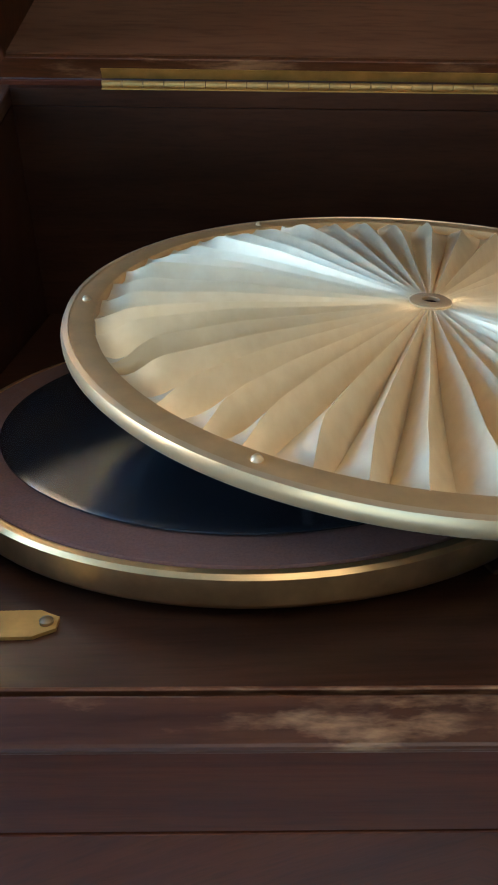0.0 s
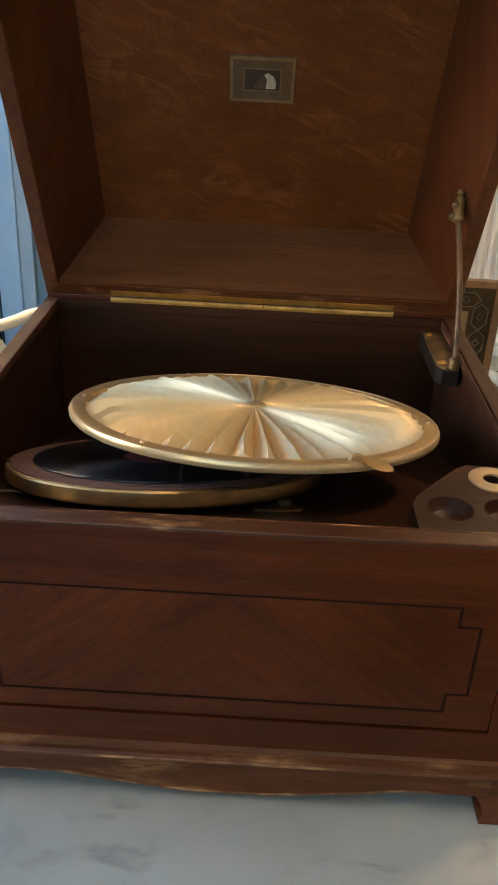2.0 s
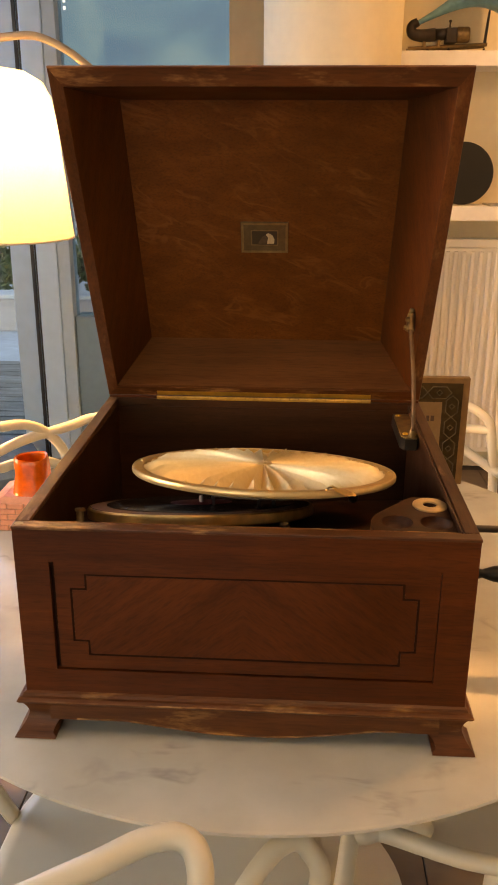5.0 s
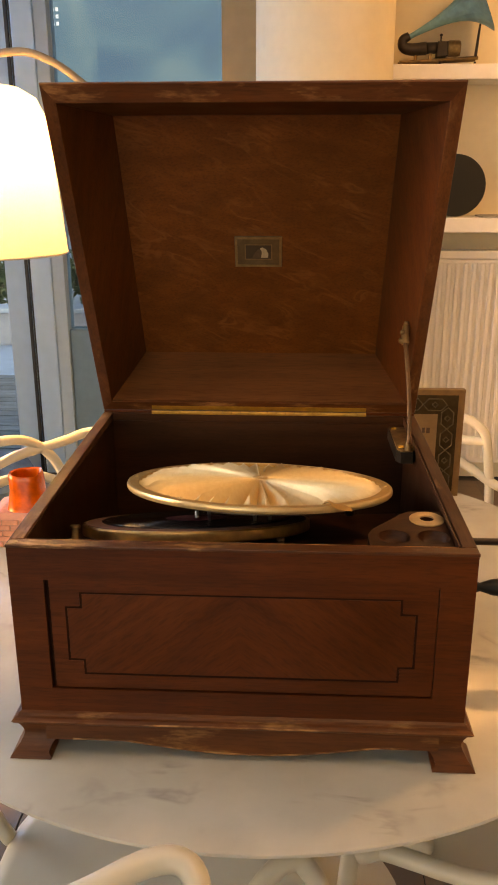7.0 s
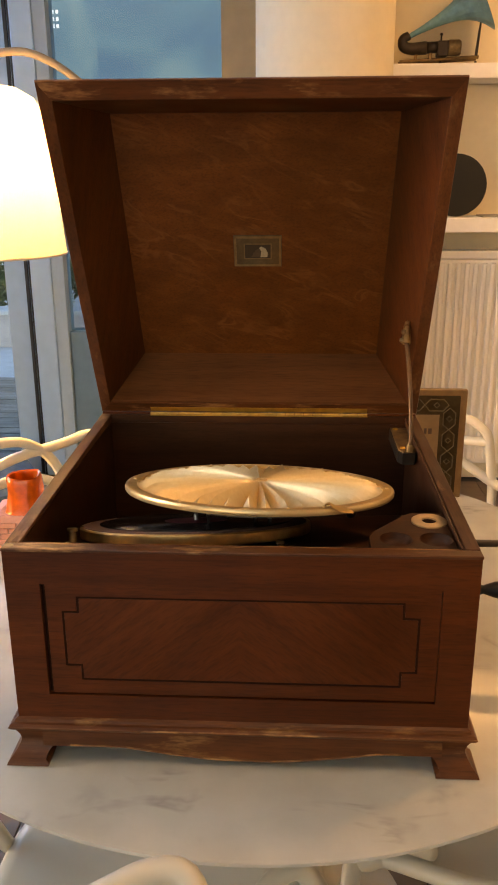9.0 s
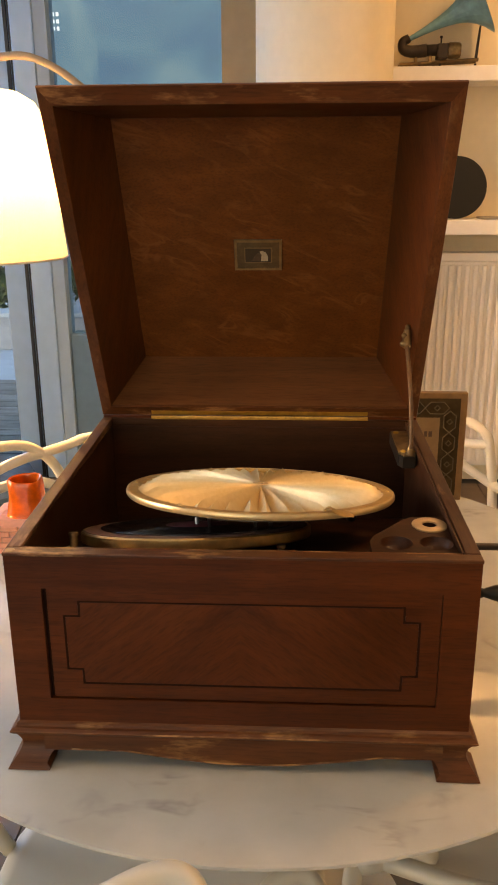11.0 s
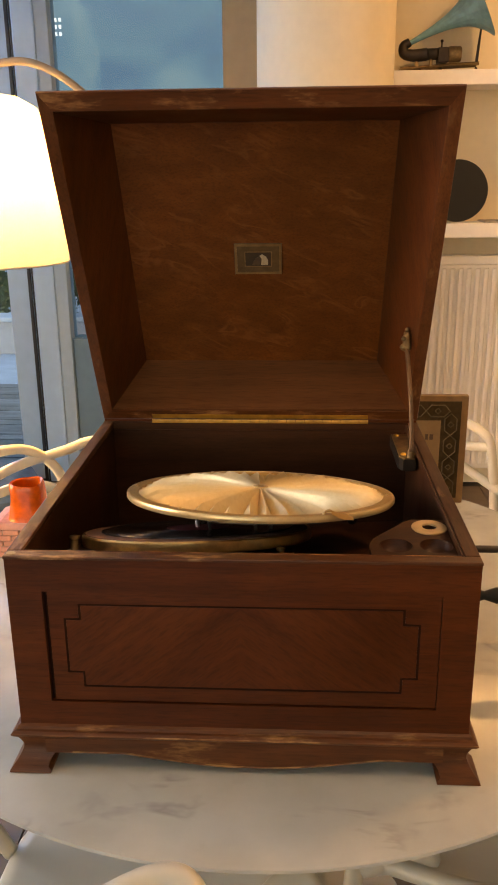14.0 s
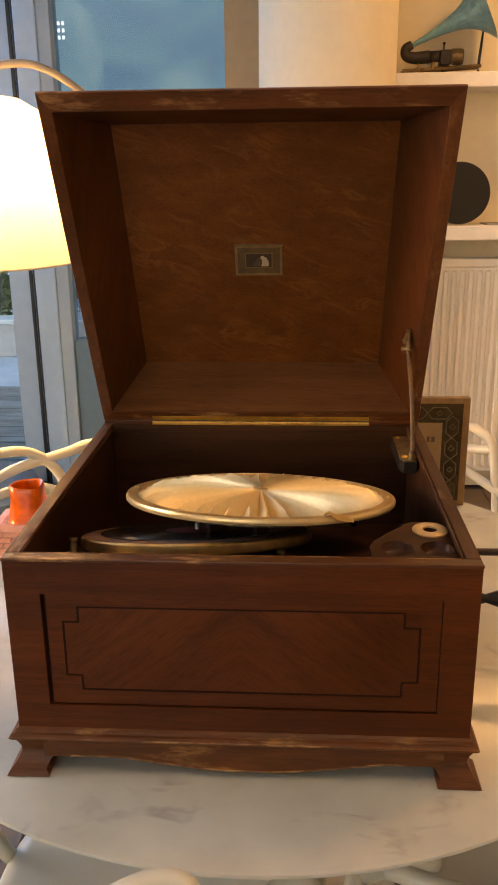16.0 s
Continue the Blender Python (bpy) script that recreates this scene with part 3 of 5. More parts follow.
small("drum", lathe([(0, -0.024), (0.026, -0.024), (0.029, -0.018), (0.029, 0.018), (0.026, 0.024), (0, 0.024)], (0.650, PY, 1.805), 24, Matrix.Rotation(radians(90), 4, "Y")), AGED, ph, "tarnished drum", smooth=True)
for x in (0.50, 0.555):
    small("upright", box(x, x + 0.012, PY - 0.008, PY + 0.008, 1.762, 1.81), AGED, ph, bevel=0.002)
small("screw", lathe([(0, 0), (0.003, 0), (0.003, 0.02), (0.006, 0.022), (0.005, 0.028), (0, 0.03)], (0.60, PY, 1.828), 10), BLACK_METAL, ph)
axis = (Vector((0.738, PY - 0.055, 1.972)) - Vector((0.475, PY, 1.845))).normalized()
hm = axis.to_track_quat("Z", "Y").to_matrix().to_4x4()
L = 0.292
prof = [(0.009 + 0.044 * (k / 12) ** 1.6 + 0.072 * (k / 12) ** 6, L * k / 12) for k in range(13)]
small("horn", lathe(prof, (0.475, PY, 1.845), 18, hm), TEAL, ph, "teal painted horn", smooth=False)
small("horn_mouth", lathe([(r - 0.004, z + 0.002) for r, z in prof[7:]], (0.475, PY, 1.845), 18, hm), SHADED_TEAL, ph, "pale green horn inside")
small("horn_post", tube([(0.735, PY, 1.772), (0.742, PY, 1.86), (0.745, PY, 1.892)], (0.006, 0.0035), 8, 3), BLACK_METAL, ph, "thin horn support")

# ---- table ----
TC, TZ = (0.008, 0.455), 0.74
table = thing("round_table", (*TC, 0), "round white marble pedestal table", "table")
part("tabletop", lathe([(0, -0.022), (0.57, -0.022), (0.594, -0.012), (0.602, -0.004), (0.601, -0.001), (0.596, 0), (0, 0)], (*TC, TZ), 128), MARBLE, table, "white marble top with grey veins", smooth=True)
part("pedestal", lathe([(0, 0), (0.285, 0), (0.29, 0.006), (0.27, 0.018), (0.20, 0.035), (0.13, 0.07), (0.085, 0.13), (0.060, 0.24), (0.052, 0.36), (0.060, 0.50), (0.09, 0.61), (0.15, 0.68), (0.22, 0.716), (0, 0.716)], (*TC, 0.001), 64), WHITE_PLASTIC, table, "white flared pedestal", smooth=True)


# ---- chairs ----
def chair(at, turn, label, tubes):
    """White moulded chair facing local +y; its crossing tubes are given in room places."""
    t = thing("chair", (0, 0, 0), "white moulded plastic chair with interlaced curved back", "chair", "white chairs round the table")
    seat = bmesh.new()
    nx, ny = 14, 12
    grid = [[seat.verts.new(((i / nx - 0.5) * (0.46 - 0.08 * (1 - j / ny)), (j / ny - 0.5) * 0.44, 0.455 + 0.012 * (2 * i / nx - 1) ** 2 - 0.012 * (1 - (2 * j / ny - 1) ** 2) - 0.018 * (j / ny) ** 6)) for i in range(nx + 1)] for j in range(ny + 1)]
    for j in range(ny):
        for i in range(nx):
            seat.faces.new((grid[j][i], grid[j][i + 1], grid[j + 1][i + 1], grid[j + 1][i]))
    g = bmesh.ops.extrude_face_region(seat, geom=seat.faces[:])
    bmesh.ops.translate(seat, vec=(0, 0, -0.018), verts=[v for v in g["geom"] if isinstance(v, bmesh.types.BMVert)])
    bmesh.ops.recalc_face_normals(seat, faces=seat.faces)
    part("seat", seat, WHITE_PLASTIC, t, smooth=True)
    for sx in (-1, 1):
        part("leg", tube([(sx * 0.20, 0.10, 0.45), (sx * 0.225, 0.115, 0.2), (sx * 0.24, 0.125, 0.001)], (0.017, 0.013), 12, 4), WHITE_PLASTIC, t, smooth=True)
        part("leg", tube([(sx * 0.16, -0.19, 0.45), (sx * 0.19, -0.24, 0.2), (sx * 0.21, -0.28, 0.001)], (0.017, 0.013), 12, 4), WHITE_PLASTIC, t, smooth=True)
    back = pose(*at, 0, 0, turn).inverted()
    for k, pts in enumerate(tubes):
        part("back_tube", tube([back @ Vector(p) for p in pts], 0.0122, 12, 8), WHITE_PLASTIC, t, "curved crossing tube", smooth=True)
    t.location, t.rotation_euler = at, (0, 0, radians(turn))
    t["label"] = label
    return t


chair((0.52, 0.31, 0), 75, "white moulded chair turned towards the table", (
    [(0.27, 0.17, 0.455), (0.17, 0.14, 0.50), (0.105, 0.07, 0.575), (0.145, 0.005, 0.60), (0.173, 0.010, 0.60), (0.213, -0.004, 0.60), (0.251, -0.019, 0.60), (0.29, -0.03, 0.60), (0.36, -0.042, 0.605), (0.45, -0.03, 0.62), (0.56, 0.03, 0.66), (0.66, 0.13, 0.74), (0.71, 0.23, 0.79), (0.72, 0.34, 0.79), (0.68, 0.43, 0.68), (0.62, 0.43, 0.455)],
    [(0.34, 0.52, 0.455), (0.31, 0.60, 0.56), (0.38, 0.65, 0.62), (0.53, 0.63, 0.65), (0.65, 0.53, 0.74), (0.72, 0.40, 0.79), (0.72, 0.30, 0.77), (0.68, 0.20, 0.62), (0.62, 0.16, 0.455)],
    [(0.60, 0.14, 0.455), (0.68, 0.18, 0.60), (0.72, 0.28, 0.69), (0.72, 0.38, 0.69), (0.70, 0.45, 0.60), (0.62, 0.45, 0.455)],
))
chair((-0.38, 0.82, 0), 226, "white moulded chair lit warm by the lamp", (
    [(-0.50, 0.66, 0.455), (-0.64, 0.70, 0.62), (-0.71, 0.80, 0.72), (-0.70, 0.87, 0.78), (-0.66, 0.92, 0.812), (-0.616, 0.965, 0.816), (-0.577, 1.004, 0.807), (-0.546, 1.034, 0.781), (-0.525, 1.055, 0.749), (-0.513, 1.067, 0.718), (-0.505, 1.074, 0.684), (-0.49, 1.06, 0.60), (-0.45, 0.98, 0.455)],
    [(-0.57, 0.82, 0.455), (-0.66, 0.85, 0.56), (-0.69, 0.87, 0.68), (-0.665, 0.915, 0.74), (-0.62, 0.961, 0.763), (-0.575, 1.005, 0.775), (-0.537, 1.043, 0.778), (-0.493, 1.086, 0.783), (-0.454, 1.125, 0.79), (-0.40, 1.13, 0.785), (-0.33, 1.09, 0.73), (-0.24, 1.02, 0.65), (-0.20, 0.92, 0.58), (-0.22, 0.83, 0.455)],
    [(-0.54, 0.78, 0.455), (-0.66, 0.86, 0.60), (-0.66, 0.92, 0.705), (-0.624, 0.957, 0.717), (-0.602, 0.979, 0.718), (-0.55, 1.02, 0.712), (-0.49, 1.06, 0.66), (-0.45, 1.02, 0.56), (-0.42, 0.96, 0.455)],
))
chair((0.36, 0.96, 0), 145, "white moulded chair in front of the radiator", (
    [(0.24, 1.13, 0.455), (0.23, 1.25, 0.60), (0.29, 1.33, 0.67), (0.36, 1.34, 0.74), (0.43, 1.31, 0.785), (0.481, 1.276, 0.801), (0.504, 1.26, 0.802), (0.526, 1.245, 0.797), (0.551, 1.226, 0.778), (0.561, 1.219, 0.755), (0.569, 1.214, 0.697), (0.576, 1.209, 0.633), (0.57, 1.18, 0.56), (0.53, 1.10, 0.455)],
    [(0.27, 1.14, 0.455), (0.33, 1.29, 0.60), (0.41, 1.31, 0.70), (0.46, 1.287, 0.732), (0.504, 1.26, 0.742), (0.537, 1.236, 0.747), (0.562, 1.219, 0.751)],
    [(0.25, 1.13, 0.455), (0.29, 1.28, 0.60), (0.38, 1.32, 0.69), (0.45, 1.29, 0.70), (0.488, 1.272, 0.694), (0.505, 1.259, 0.685), (0.534, 1.239, 0.668), (0.572, 1.211, 0.647), (0.62, 1.16, 0.63), (0.66, 1.08, 0.61), (0.63, 0.98, 0.56), (0.54, 0.90, 0.455)],
))

# the chair pushed in at the front, turned a little
fc = thing("chair", (-0.12, 0.02, 0), "white moulded chair pushed in under the table front", "chair", "white chairs round the table")
seat = bmesh.new()
rim = []
for k in range(40):
    a = 2 * math.pi * k / 40
    e = 0.62
    rim.append((-0.125 + 0.235 * math.copysign(abs(math.cos(a)) ** e, math.cos(a)), 0.07 + 0.235 * math.copysign(abs(math.sin(a)) ** e, math.sin(a))))
for sc, z in ((1.0, 0.440), (1.0, 0.452), (0.97, 0.459), (0.9, 0.458), (0.5, 0.449), (0.15, 0.446)):
    ring = [seat.verts.new((-0.125 + (x + 0.125) * sc, 0.07 + (y - 0.07) * sc, z)) for x, y in rim]
    if sc == 1.0 and z == 0.440:
        seat.faces.new(ring[::-1])
    else:
        for k in range(40):
            seat.faces.new((last[k], last[(k + 1) % 40], ring[(k + 1) % 40], ring[k]))
    last = ring
seat.faces.new(ring)
part("seat", seat, WHITE_PLASTIC, fc, smooth=True)
for lx, ly, fx, fy in ((-0.31, 0.24, -0.35, 0.28), (0.06, 0.24, 0.10, 0.28), (-0.29, -0.12, -0.33, -0.20), (0.04, -0.12, 0.08, -0.20)):
    part("leg", tube([(lx, ly, 0.45), ((lx + fx) / 2, (ly + fy) / 2, 0.2), (fx, fy, 0.001)], (0.017, 0.013), 12, 4), WHITE_PLASTIC, fc, smooth=True)
for pts in (
    [(-0.36, 0.16, 0.45), (-0.385, 0.10, 0.58), (-0.375, -0.08, 0.68), (-0.30, -0.25, 0.765), (-0.20, -0.318, 0.815), (-0.12, -0.298, 0.838), (-0.062, -0.268, 0.848), (-0.030, -0.266, 0.846), (-0.017, -0.286, 0.826), (-0.026, -0.312, 0.770), (-0.05, -0.29, 0.62), (-0.07, -0.16, 0.45)],
    [(-0.09, -0.17, 0.45), (-0.05, -0.205, 0.56), (-0.005, -0.155, 0.635), (0.035, -0.118, 0.680), (0.062, -0.104, 0.693), (0.080, -0.104, 0.682), (0.094, -0.112, 0.650), (0.075, -0.10, 0.56), (0.03, -0.08, 0.45)],
    [(0.075, -0.10, 0.452), (0.117, -0.06, 0.53), (0.137, 0.005, 0.60), (0.150, 0.08, 0.64), (0.140, 0.18, 0.62), (0.10, 0.24, 0.45)],
    [(-0.30, -0.12, 0.45), (-0.27, -0.24, 0.60), (-0.18, -0.31, 0.70), (-0.05, -0.29, 0.62)],
):
    part("back_tube", tube(pts, 0.0118, 14, 8), WHITE_PLASTIC, fc, "curved crossing back tube", smooth=True)

# ---- floor lamp ----
LX = -0.735
fl = thing("floor_lamp", (-0.30, 1.3, 0), "lit arched floor lamp with a white cloth shade", "floor lamp")
part("base", lathe([(0, 0), (0.15, 0), (0.15, 0.012), (0.14, 0.02), (0.02, 0.026), (0, 0.026)], (-0.30, 1.3, 0.001), 48), STEM, fl, smooth=True)
part("stem", tube([(-0.30, 1.3, 0.02), (-0.30, 1.3, 0.8), (-0.31, 1.3, 1.28), (-0.37, 1.3, 1.52), (-0.470, 1.3, 1.626), (-0.568, 1.3, 1.679), (-0.655, 1.3, 1.680), (-0.72, 1.3, 1.664), (LX, 1.3, 1.62)], 0.0092, 12, 8), STEM, fl, "beige arched stem", smooth=True)
part("cap", lathe([(0, 0.045), (0.014, 0.045), (0.030, 0.03), (0.062, 0.0), (0.055, -0.004), (0, -0.004)], (LX, 1.3, 1.610), 32), STEM, fl, "beige cap", smooth=True)
outer = [(0.212, 0), (0.206, 0.06), (0.197, 0.16), (0.187, 0.26), (0.176, 0.335), (0.158, 0.370), (0.12, 0.392), (0.055, 0.402)]
part("shade", lathe(outer, (LX, 1.3, 1.214), 64), SHADE, fl, "glowing white cloth shade", smooth=True)
part("shade_ring", lathe([(0.212, -0.002), (0.2135, 0.0), (0.212, 0.003), (0.2105, 0.0)], (LX, 1.3, 1.214), 64, None, True), WHITE_PLASTIC, fl)

# ---- gramophone cabinet ----
W, D, Z0, ZR = 0.26, 0.515, 0.786, 1.015
gram = thing("gramophone", (0, D / 2, TZ), "mahogany table gramophone with open lid and pleated gold diaphragm", "gramophone")
G = 0.0135  # board thickness
body = part("body", box(-W, W, D - G, D, Z0, ZR - 0.004), WOOD_X, gram, "mahogany back board")
part("side", box(-W, -W + G, G, D - G, Z0, ZR - 0.004), WOOD_Y, gram, "mahogany side board")
part("side", box(W - G, W, G, D - G, Z0, ZR - 0.004), WOOD_Y, gram, "mahogany side board")
# front: stiles and rails round a sunk panel with an incised line
part("stile", box(-W, -0.221, 0, G, Z0, ZR - 0.004), WOOD_X, gram)
part("stile", box(0.221, W, 0, G, Z0, ZR - 0.004), WOOD_X, gram)
part("rail", box(-0.221, 0.221, 0, G, 0.972, ZR - 0.004), WOOD_X, gram)
part("rail", box(-0.221, 0.221, 0, G, Z0, 0.830), WOOD_X, gram)


def ring_frame(x0, x1, z0, z1, w, y0, y1):
    bm = box(x0, x1, y0, y1, z1 - w, z1)
    box(x0, x1, y0, y1, z0, z0 + w, bm)
    box(x0, x0 + w, y0, y1, z0 + w, z1 - w, bm)
    box(x1 - w, x1, y0, y1, z0 + w, z1 - w, bm)
    return bm


def notched(x, z0, z1, nx, nz):
    return [(-x + nx, z1), (x - nx, z1), (x - nx, z1 - nz), (x, z1 - nz), (x, z0 + nz), (x - nx, z0 + nz), (x - nx, z0), (-x + nx, z0), (-x + nx, z0 + nz), (-x, z0 + nz), (-x, z1 - nz), (-x + nx, z1 - nz)]


panel = part("front_panel", box(-0.2207, 0.2207, 0.0065, G - 0.001, 0.8303, 0.9717), LINE, gram, "flame-figured mahogany panel in a dark gap")
# inner and outer field lie proud and leave the dark line between them
pts = notched(0.1965, 0.852, 0.954, 0.0175, 0.0185)
outer_pts = notched(0.1995, 0.8490, 0.9570, 0.0175, 0.0185)
flat = slab([(x, z) for x, z in pts], 0.0, 0.0046)
TURN_UP = Matrix(((1, 0, 0, 0), (0, 0, -1, 0.0064), (0, 1, 0, 0), (0, 0, 0, 1)))
flat.transform(TURN_UP)
part("panel_field", flat, FLAME, panel, "figured field inside the incised line", bevel=0.0004)


def field_border():
    bm = bmesh.new()
    es = []
    for lp in (outer_pts, [(-0.2160, 0.8318), (0.2205, 0.8318), (0.2205, 0.9715), (-0.2160, 0.9715)]):
        vs = [bm.verts.new((x, z, 0)) for x, z in lp]
        es += [bm.edges.new((vs[k], vs[(k + 1) % len(vs)])) for k in range(len(vs))]
    bmesh.ops.triangle_fill(bm, edges=es, use_beauty=True)
    g = bmesh.ops.extrude_face_region(bm, geom=bm.faces[:])
    bmesh.ops.translate(bm, vec=(0, 0, 0.0046), verts=[v for v in g["geom"] if isinstance(v, bmesh.types.BMVert)])
    bmesh.ops.recalc_face_normals(bm, faces=bm.faces)
    bm.transform(TURN_UP)
    return bm


part("panel_border", field_border(), WOOD_X, panel, "mahogany border outside the incised line", bevel=0.0004)
line = slab(outer_pts, 0.0001, 0.0036)
line.transform(TURN_UP)
part("incised_line", line, LINE, panel, "dark incised line")

# worn top edge, a little higher at the back
RISE = 0.008


def risen(bm):
    for v in bm.verts:
        if v.co.z > ZR - 0.003:
            v.co.z += RISE * v.co.y / D
    return bm


part("front_rim", box(-W - 0.001, W + 0.001, -0.001, 0.0155, ZR - 0.004, ZR), RIM, gram, "worn golden-brown front edge", bevel=0.0012)
part("side_rim", risen(box(-W - 0.001, -W + 0.0155, 0.0157, D, ZR - 0.004, ZR)), RIM_Y, gram, "worn side edge", bevel=0.0012)
part("side_rim", risen(box(W - 0.0155, W + 0.001, 0.0157, D, ZR - 0.004, ZR)), RIM_Y, gram, "worn side edge", bevel=0.0012)
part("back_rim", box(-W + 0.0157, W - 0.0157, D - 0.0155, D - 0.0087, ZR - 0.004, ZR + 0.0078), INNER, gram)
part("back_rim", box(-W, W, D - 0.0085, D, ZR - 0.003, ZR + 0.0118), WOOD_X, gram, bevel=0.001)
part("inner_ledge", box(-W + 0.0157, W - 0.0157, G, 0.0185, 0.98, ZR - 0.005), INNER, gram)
# pale strip draws the bright highlight along the rim's inner edge
part("rim_lip", box(-W + 0.0157, W - 0.0187, 0.0171, 0.0186, ZR - 0.0049, ZR - 0.0008), EDGE_WOOD, gram, "pale inner lip with the edge highlight in its colour", bevel=0.0004)
part("rim_lip", risen(box(W - 0.0186, W - 0.0171, 0.0187, D - 0.016, ZR - 0.0049, ZR - 0.0008)), RIM_Y, gram, "dark inner lip")
part("corner_plate", slab([(-W + 0.001 + 0.0055 + 0.0055 * math.cos(a * math.pi / 8), 0.0065 + 0.0045 * math.sin(a * math.pi / 8)) for a in range(16)], ZR, ZR + 0.0006), AGED, gram, "tarnished oval corner stud")

# base moulding, apron and bracket feet
def moulding(e0, prof):
    """A profile of (outward, height) carried round the front and sides."""
    bm = bmesh.new()
    rows = []
    for o, z in prof:
        e = e0 + o
        rows.append([bm.verts.new(v) for v in ((-W - e, D, z), (-W - e, -e, z), (W + e, -e, z), (W + e, D, z))])
    for a, b in zip(rows, rows[1:]):
        for k in range(3):
            bm.faces.new((a[k], a[k + 1], b[k + 1], b[k]))
    for r in (rows[0], rows[-1]):
        bm.faces.new(r)
    bm.faces.new([r[0] for r in rows] + [r[3] for r in rows][::-1])
    bmesh.ops.recalc_face_normals(bm, faces=bm.faces)
    return bm


part("base_moulding", moulding(0, [(0.000, 0.7995), (0.003, 0.7975), (0.004, 0.794), (0.0075, 0.7935), (0.0095, 0.791), (0.0095, 0.788), (0.0075, 0.7855), (0.002, 0.785)]), BASE_WOOD, gram, "stepped base moulding", bevel=0.0)
part("moulding_bead", moulding(0.0, [(0.0090, 0.7912), (0.0101, 0.7905), (0.0104, 0.7896), (0.0101, 0.7887), (0.0090, 0.7880)]), EDGE_WOOD, gram, "rubbed pale bead of the base moulding", smooth=True)


def apron_z(x):
    """Lower edge of the front apron: a slow wave with a drop in the middle."""
    a = abs(x - 0.012)
    return 0.7485 + 0.0145 * min(1, max(0, (a - 0.03) / 0.12)) ** 1.3


def apron():
    bm = bmesh.new()
    xs = [-0.232 + 0.464 * k / 60 for k in range(61)]
    rows = []
    for y in (-0.003, 0.012):
        rows.append([[bm.verts.new((x, y, 0.7855)), bm.verts.new((x, y - (0.002 if y < 0 else 0), apron_z(x)))] for x in xs])
    for k in range(60):
        f, b2 = rows
        bm.faces.new((f[k][0], f[k + 1][0], f[k + 1][1], f[k][1]))
        bm.faces.new((b2[k][1], b2[k + 1][1], b2[k + 1][0], b2[k][0]))
        bm.faces.new((f[k][1], f[k + 1][1], b2[k + 1][1], b2[k][1]))
        bm.faces.new((f[k][0], b2[k][0], b2[k + 1][0], f[k + 1][0]))
    bmesh.ops.recalc_face_normals(bm, faces=bm.faces)
    return bm


part("apron", apron(), BASE_WOOD, gram, "shaped front apron with a worn lower edge")
part("apron_lip", tube([(x, -0.0046, apron_z(x) + 0.0012) for x in [-0.20 + 0.40 * k / 40 for k in range(41)]], 0.0013, 8, 1), EDGE_WOOD, gram, "rubbed pale lower edge of the apron", smooth=True)
part("side_apron", box(-W - 0.001, -W + 0.012, 0.05, D - 0.05, 0.762, 0.7855), BASE_WOOD, gram)
part("side_apron", box(W - 0.012, W + 0.001, 0.05, D - 0.05, 0.762, 0.7855), BASE_WOOD, gram)


def bracket_foot(sx, y_front):
    """Flared ogee foot: hollow on the outside; the inner edge is cut back in a hook above a small toe."""
    bm = bmesh.new()
    sy = -1 if y_front else 1
    yc = 0.0 if y_front else D
    rows = []
    steps = 14
    for i in range(steps + 1):
        k = i / steps
        z = 0.7855 - 0.0443 * k
        # outward flare: straight under the moulding, sweeping out to the toe
        o = 0.0055 - 0.0065 * math.sin(min(1, k / 0.45) * math.pi / 2) + 0.0175 * max(0, (k - 0.35) / 0.65) ** 1.6
        if k > 0.93:
            o -= 0.0015 * (k - 0.93) / 0.07
        # inner edge: wide under the rail, a round hollow, then out again to the toe
        if k < 0.42:
            inner = 0.047
        else:
            q = (k - 0.42) / 0.58
            inner = 0.047 - 0.016 * math.sin(min(1, q * 1.25) * math.pi / 2) ** 0.8 + (0.004 if q > 0.85 else 0.0)
        xo, xi = sx * (W + o), sx * (W - inner)
        yo, yi = yc + sy * o, yc - sy * inner
        rows.append([bm.verts.new((xo, yo, z)), bm.verts.new((xi, yo, z)), bm.verts.new((xi, yi, z)), bm.verts.new((xo, yi, z))])
    for a, b2 in zip(rows, rows[1:]):
        for k in range(4):
            bm.faces.new((a[k], a[(k + 1) % 4], b2[(k + 1) % 4], b2[k]))
    bm.faces.new(rows[0])
    bm.faces.new(rows[-1])
    bmesh.ops.recalc_face_normals(bm, faces=bm.faces)
    return part("foot", bm, BASE_WOOD, gram, "flared bracket foot", smooth=True)


for sx in (-1, 1):
    for fr in (True, False):
        f = bracket_foot(sx, fr)
        part("foot_pad", box(sx * W - 0.012, sx * W + 0.012, (0.0 if fr else D) - 0.012, (0.0 if fr else D) + 0.012, 0.7401, 0.7412), LINE, f)

# inside: the motor board slopes down to the back
SLOPE = Vector((-0.0347, 0.3261, 1)).normalized()
SU = Vector((1, 0, 0.0347)).normalized()
SV = SLOPE.cross(SU)


def plane(at):
    return Matrix(((SU.x, SV.x, SLOPE.x, at.x), (SU.y, SV.y, SLOPE.y, at.y), (SU.z, SV.z, SLOPE.z, at.z), (0, 0, 0, 1)))


TTP = Vector((-0.0715, 0.2145, 0.9557))
TM, BM = plane(TTP), plane(TTP - 0.022 * SLOPE)
mb = box(-0.173, 0.316, -0.205, 0.302, -0.012, 0)
mb.transform(BM)
part("motor_board", mb, BOARD, gram, "dark polished sloping motor board")
part("inner_lining", box(-W + G, -W + G + 0.0015, 0.019, D - G, 0.79, ZR - 0.005), INNER, gram, "dark wood lining")
part("inner_lining", box(W - G - 0.0015, W - G, 0.019, D - G, 0.79, ZR - 0.005), INNER, gram, "dark wood lining")
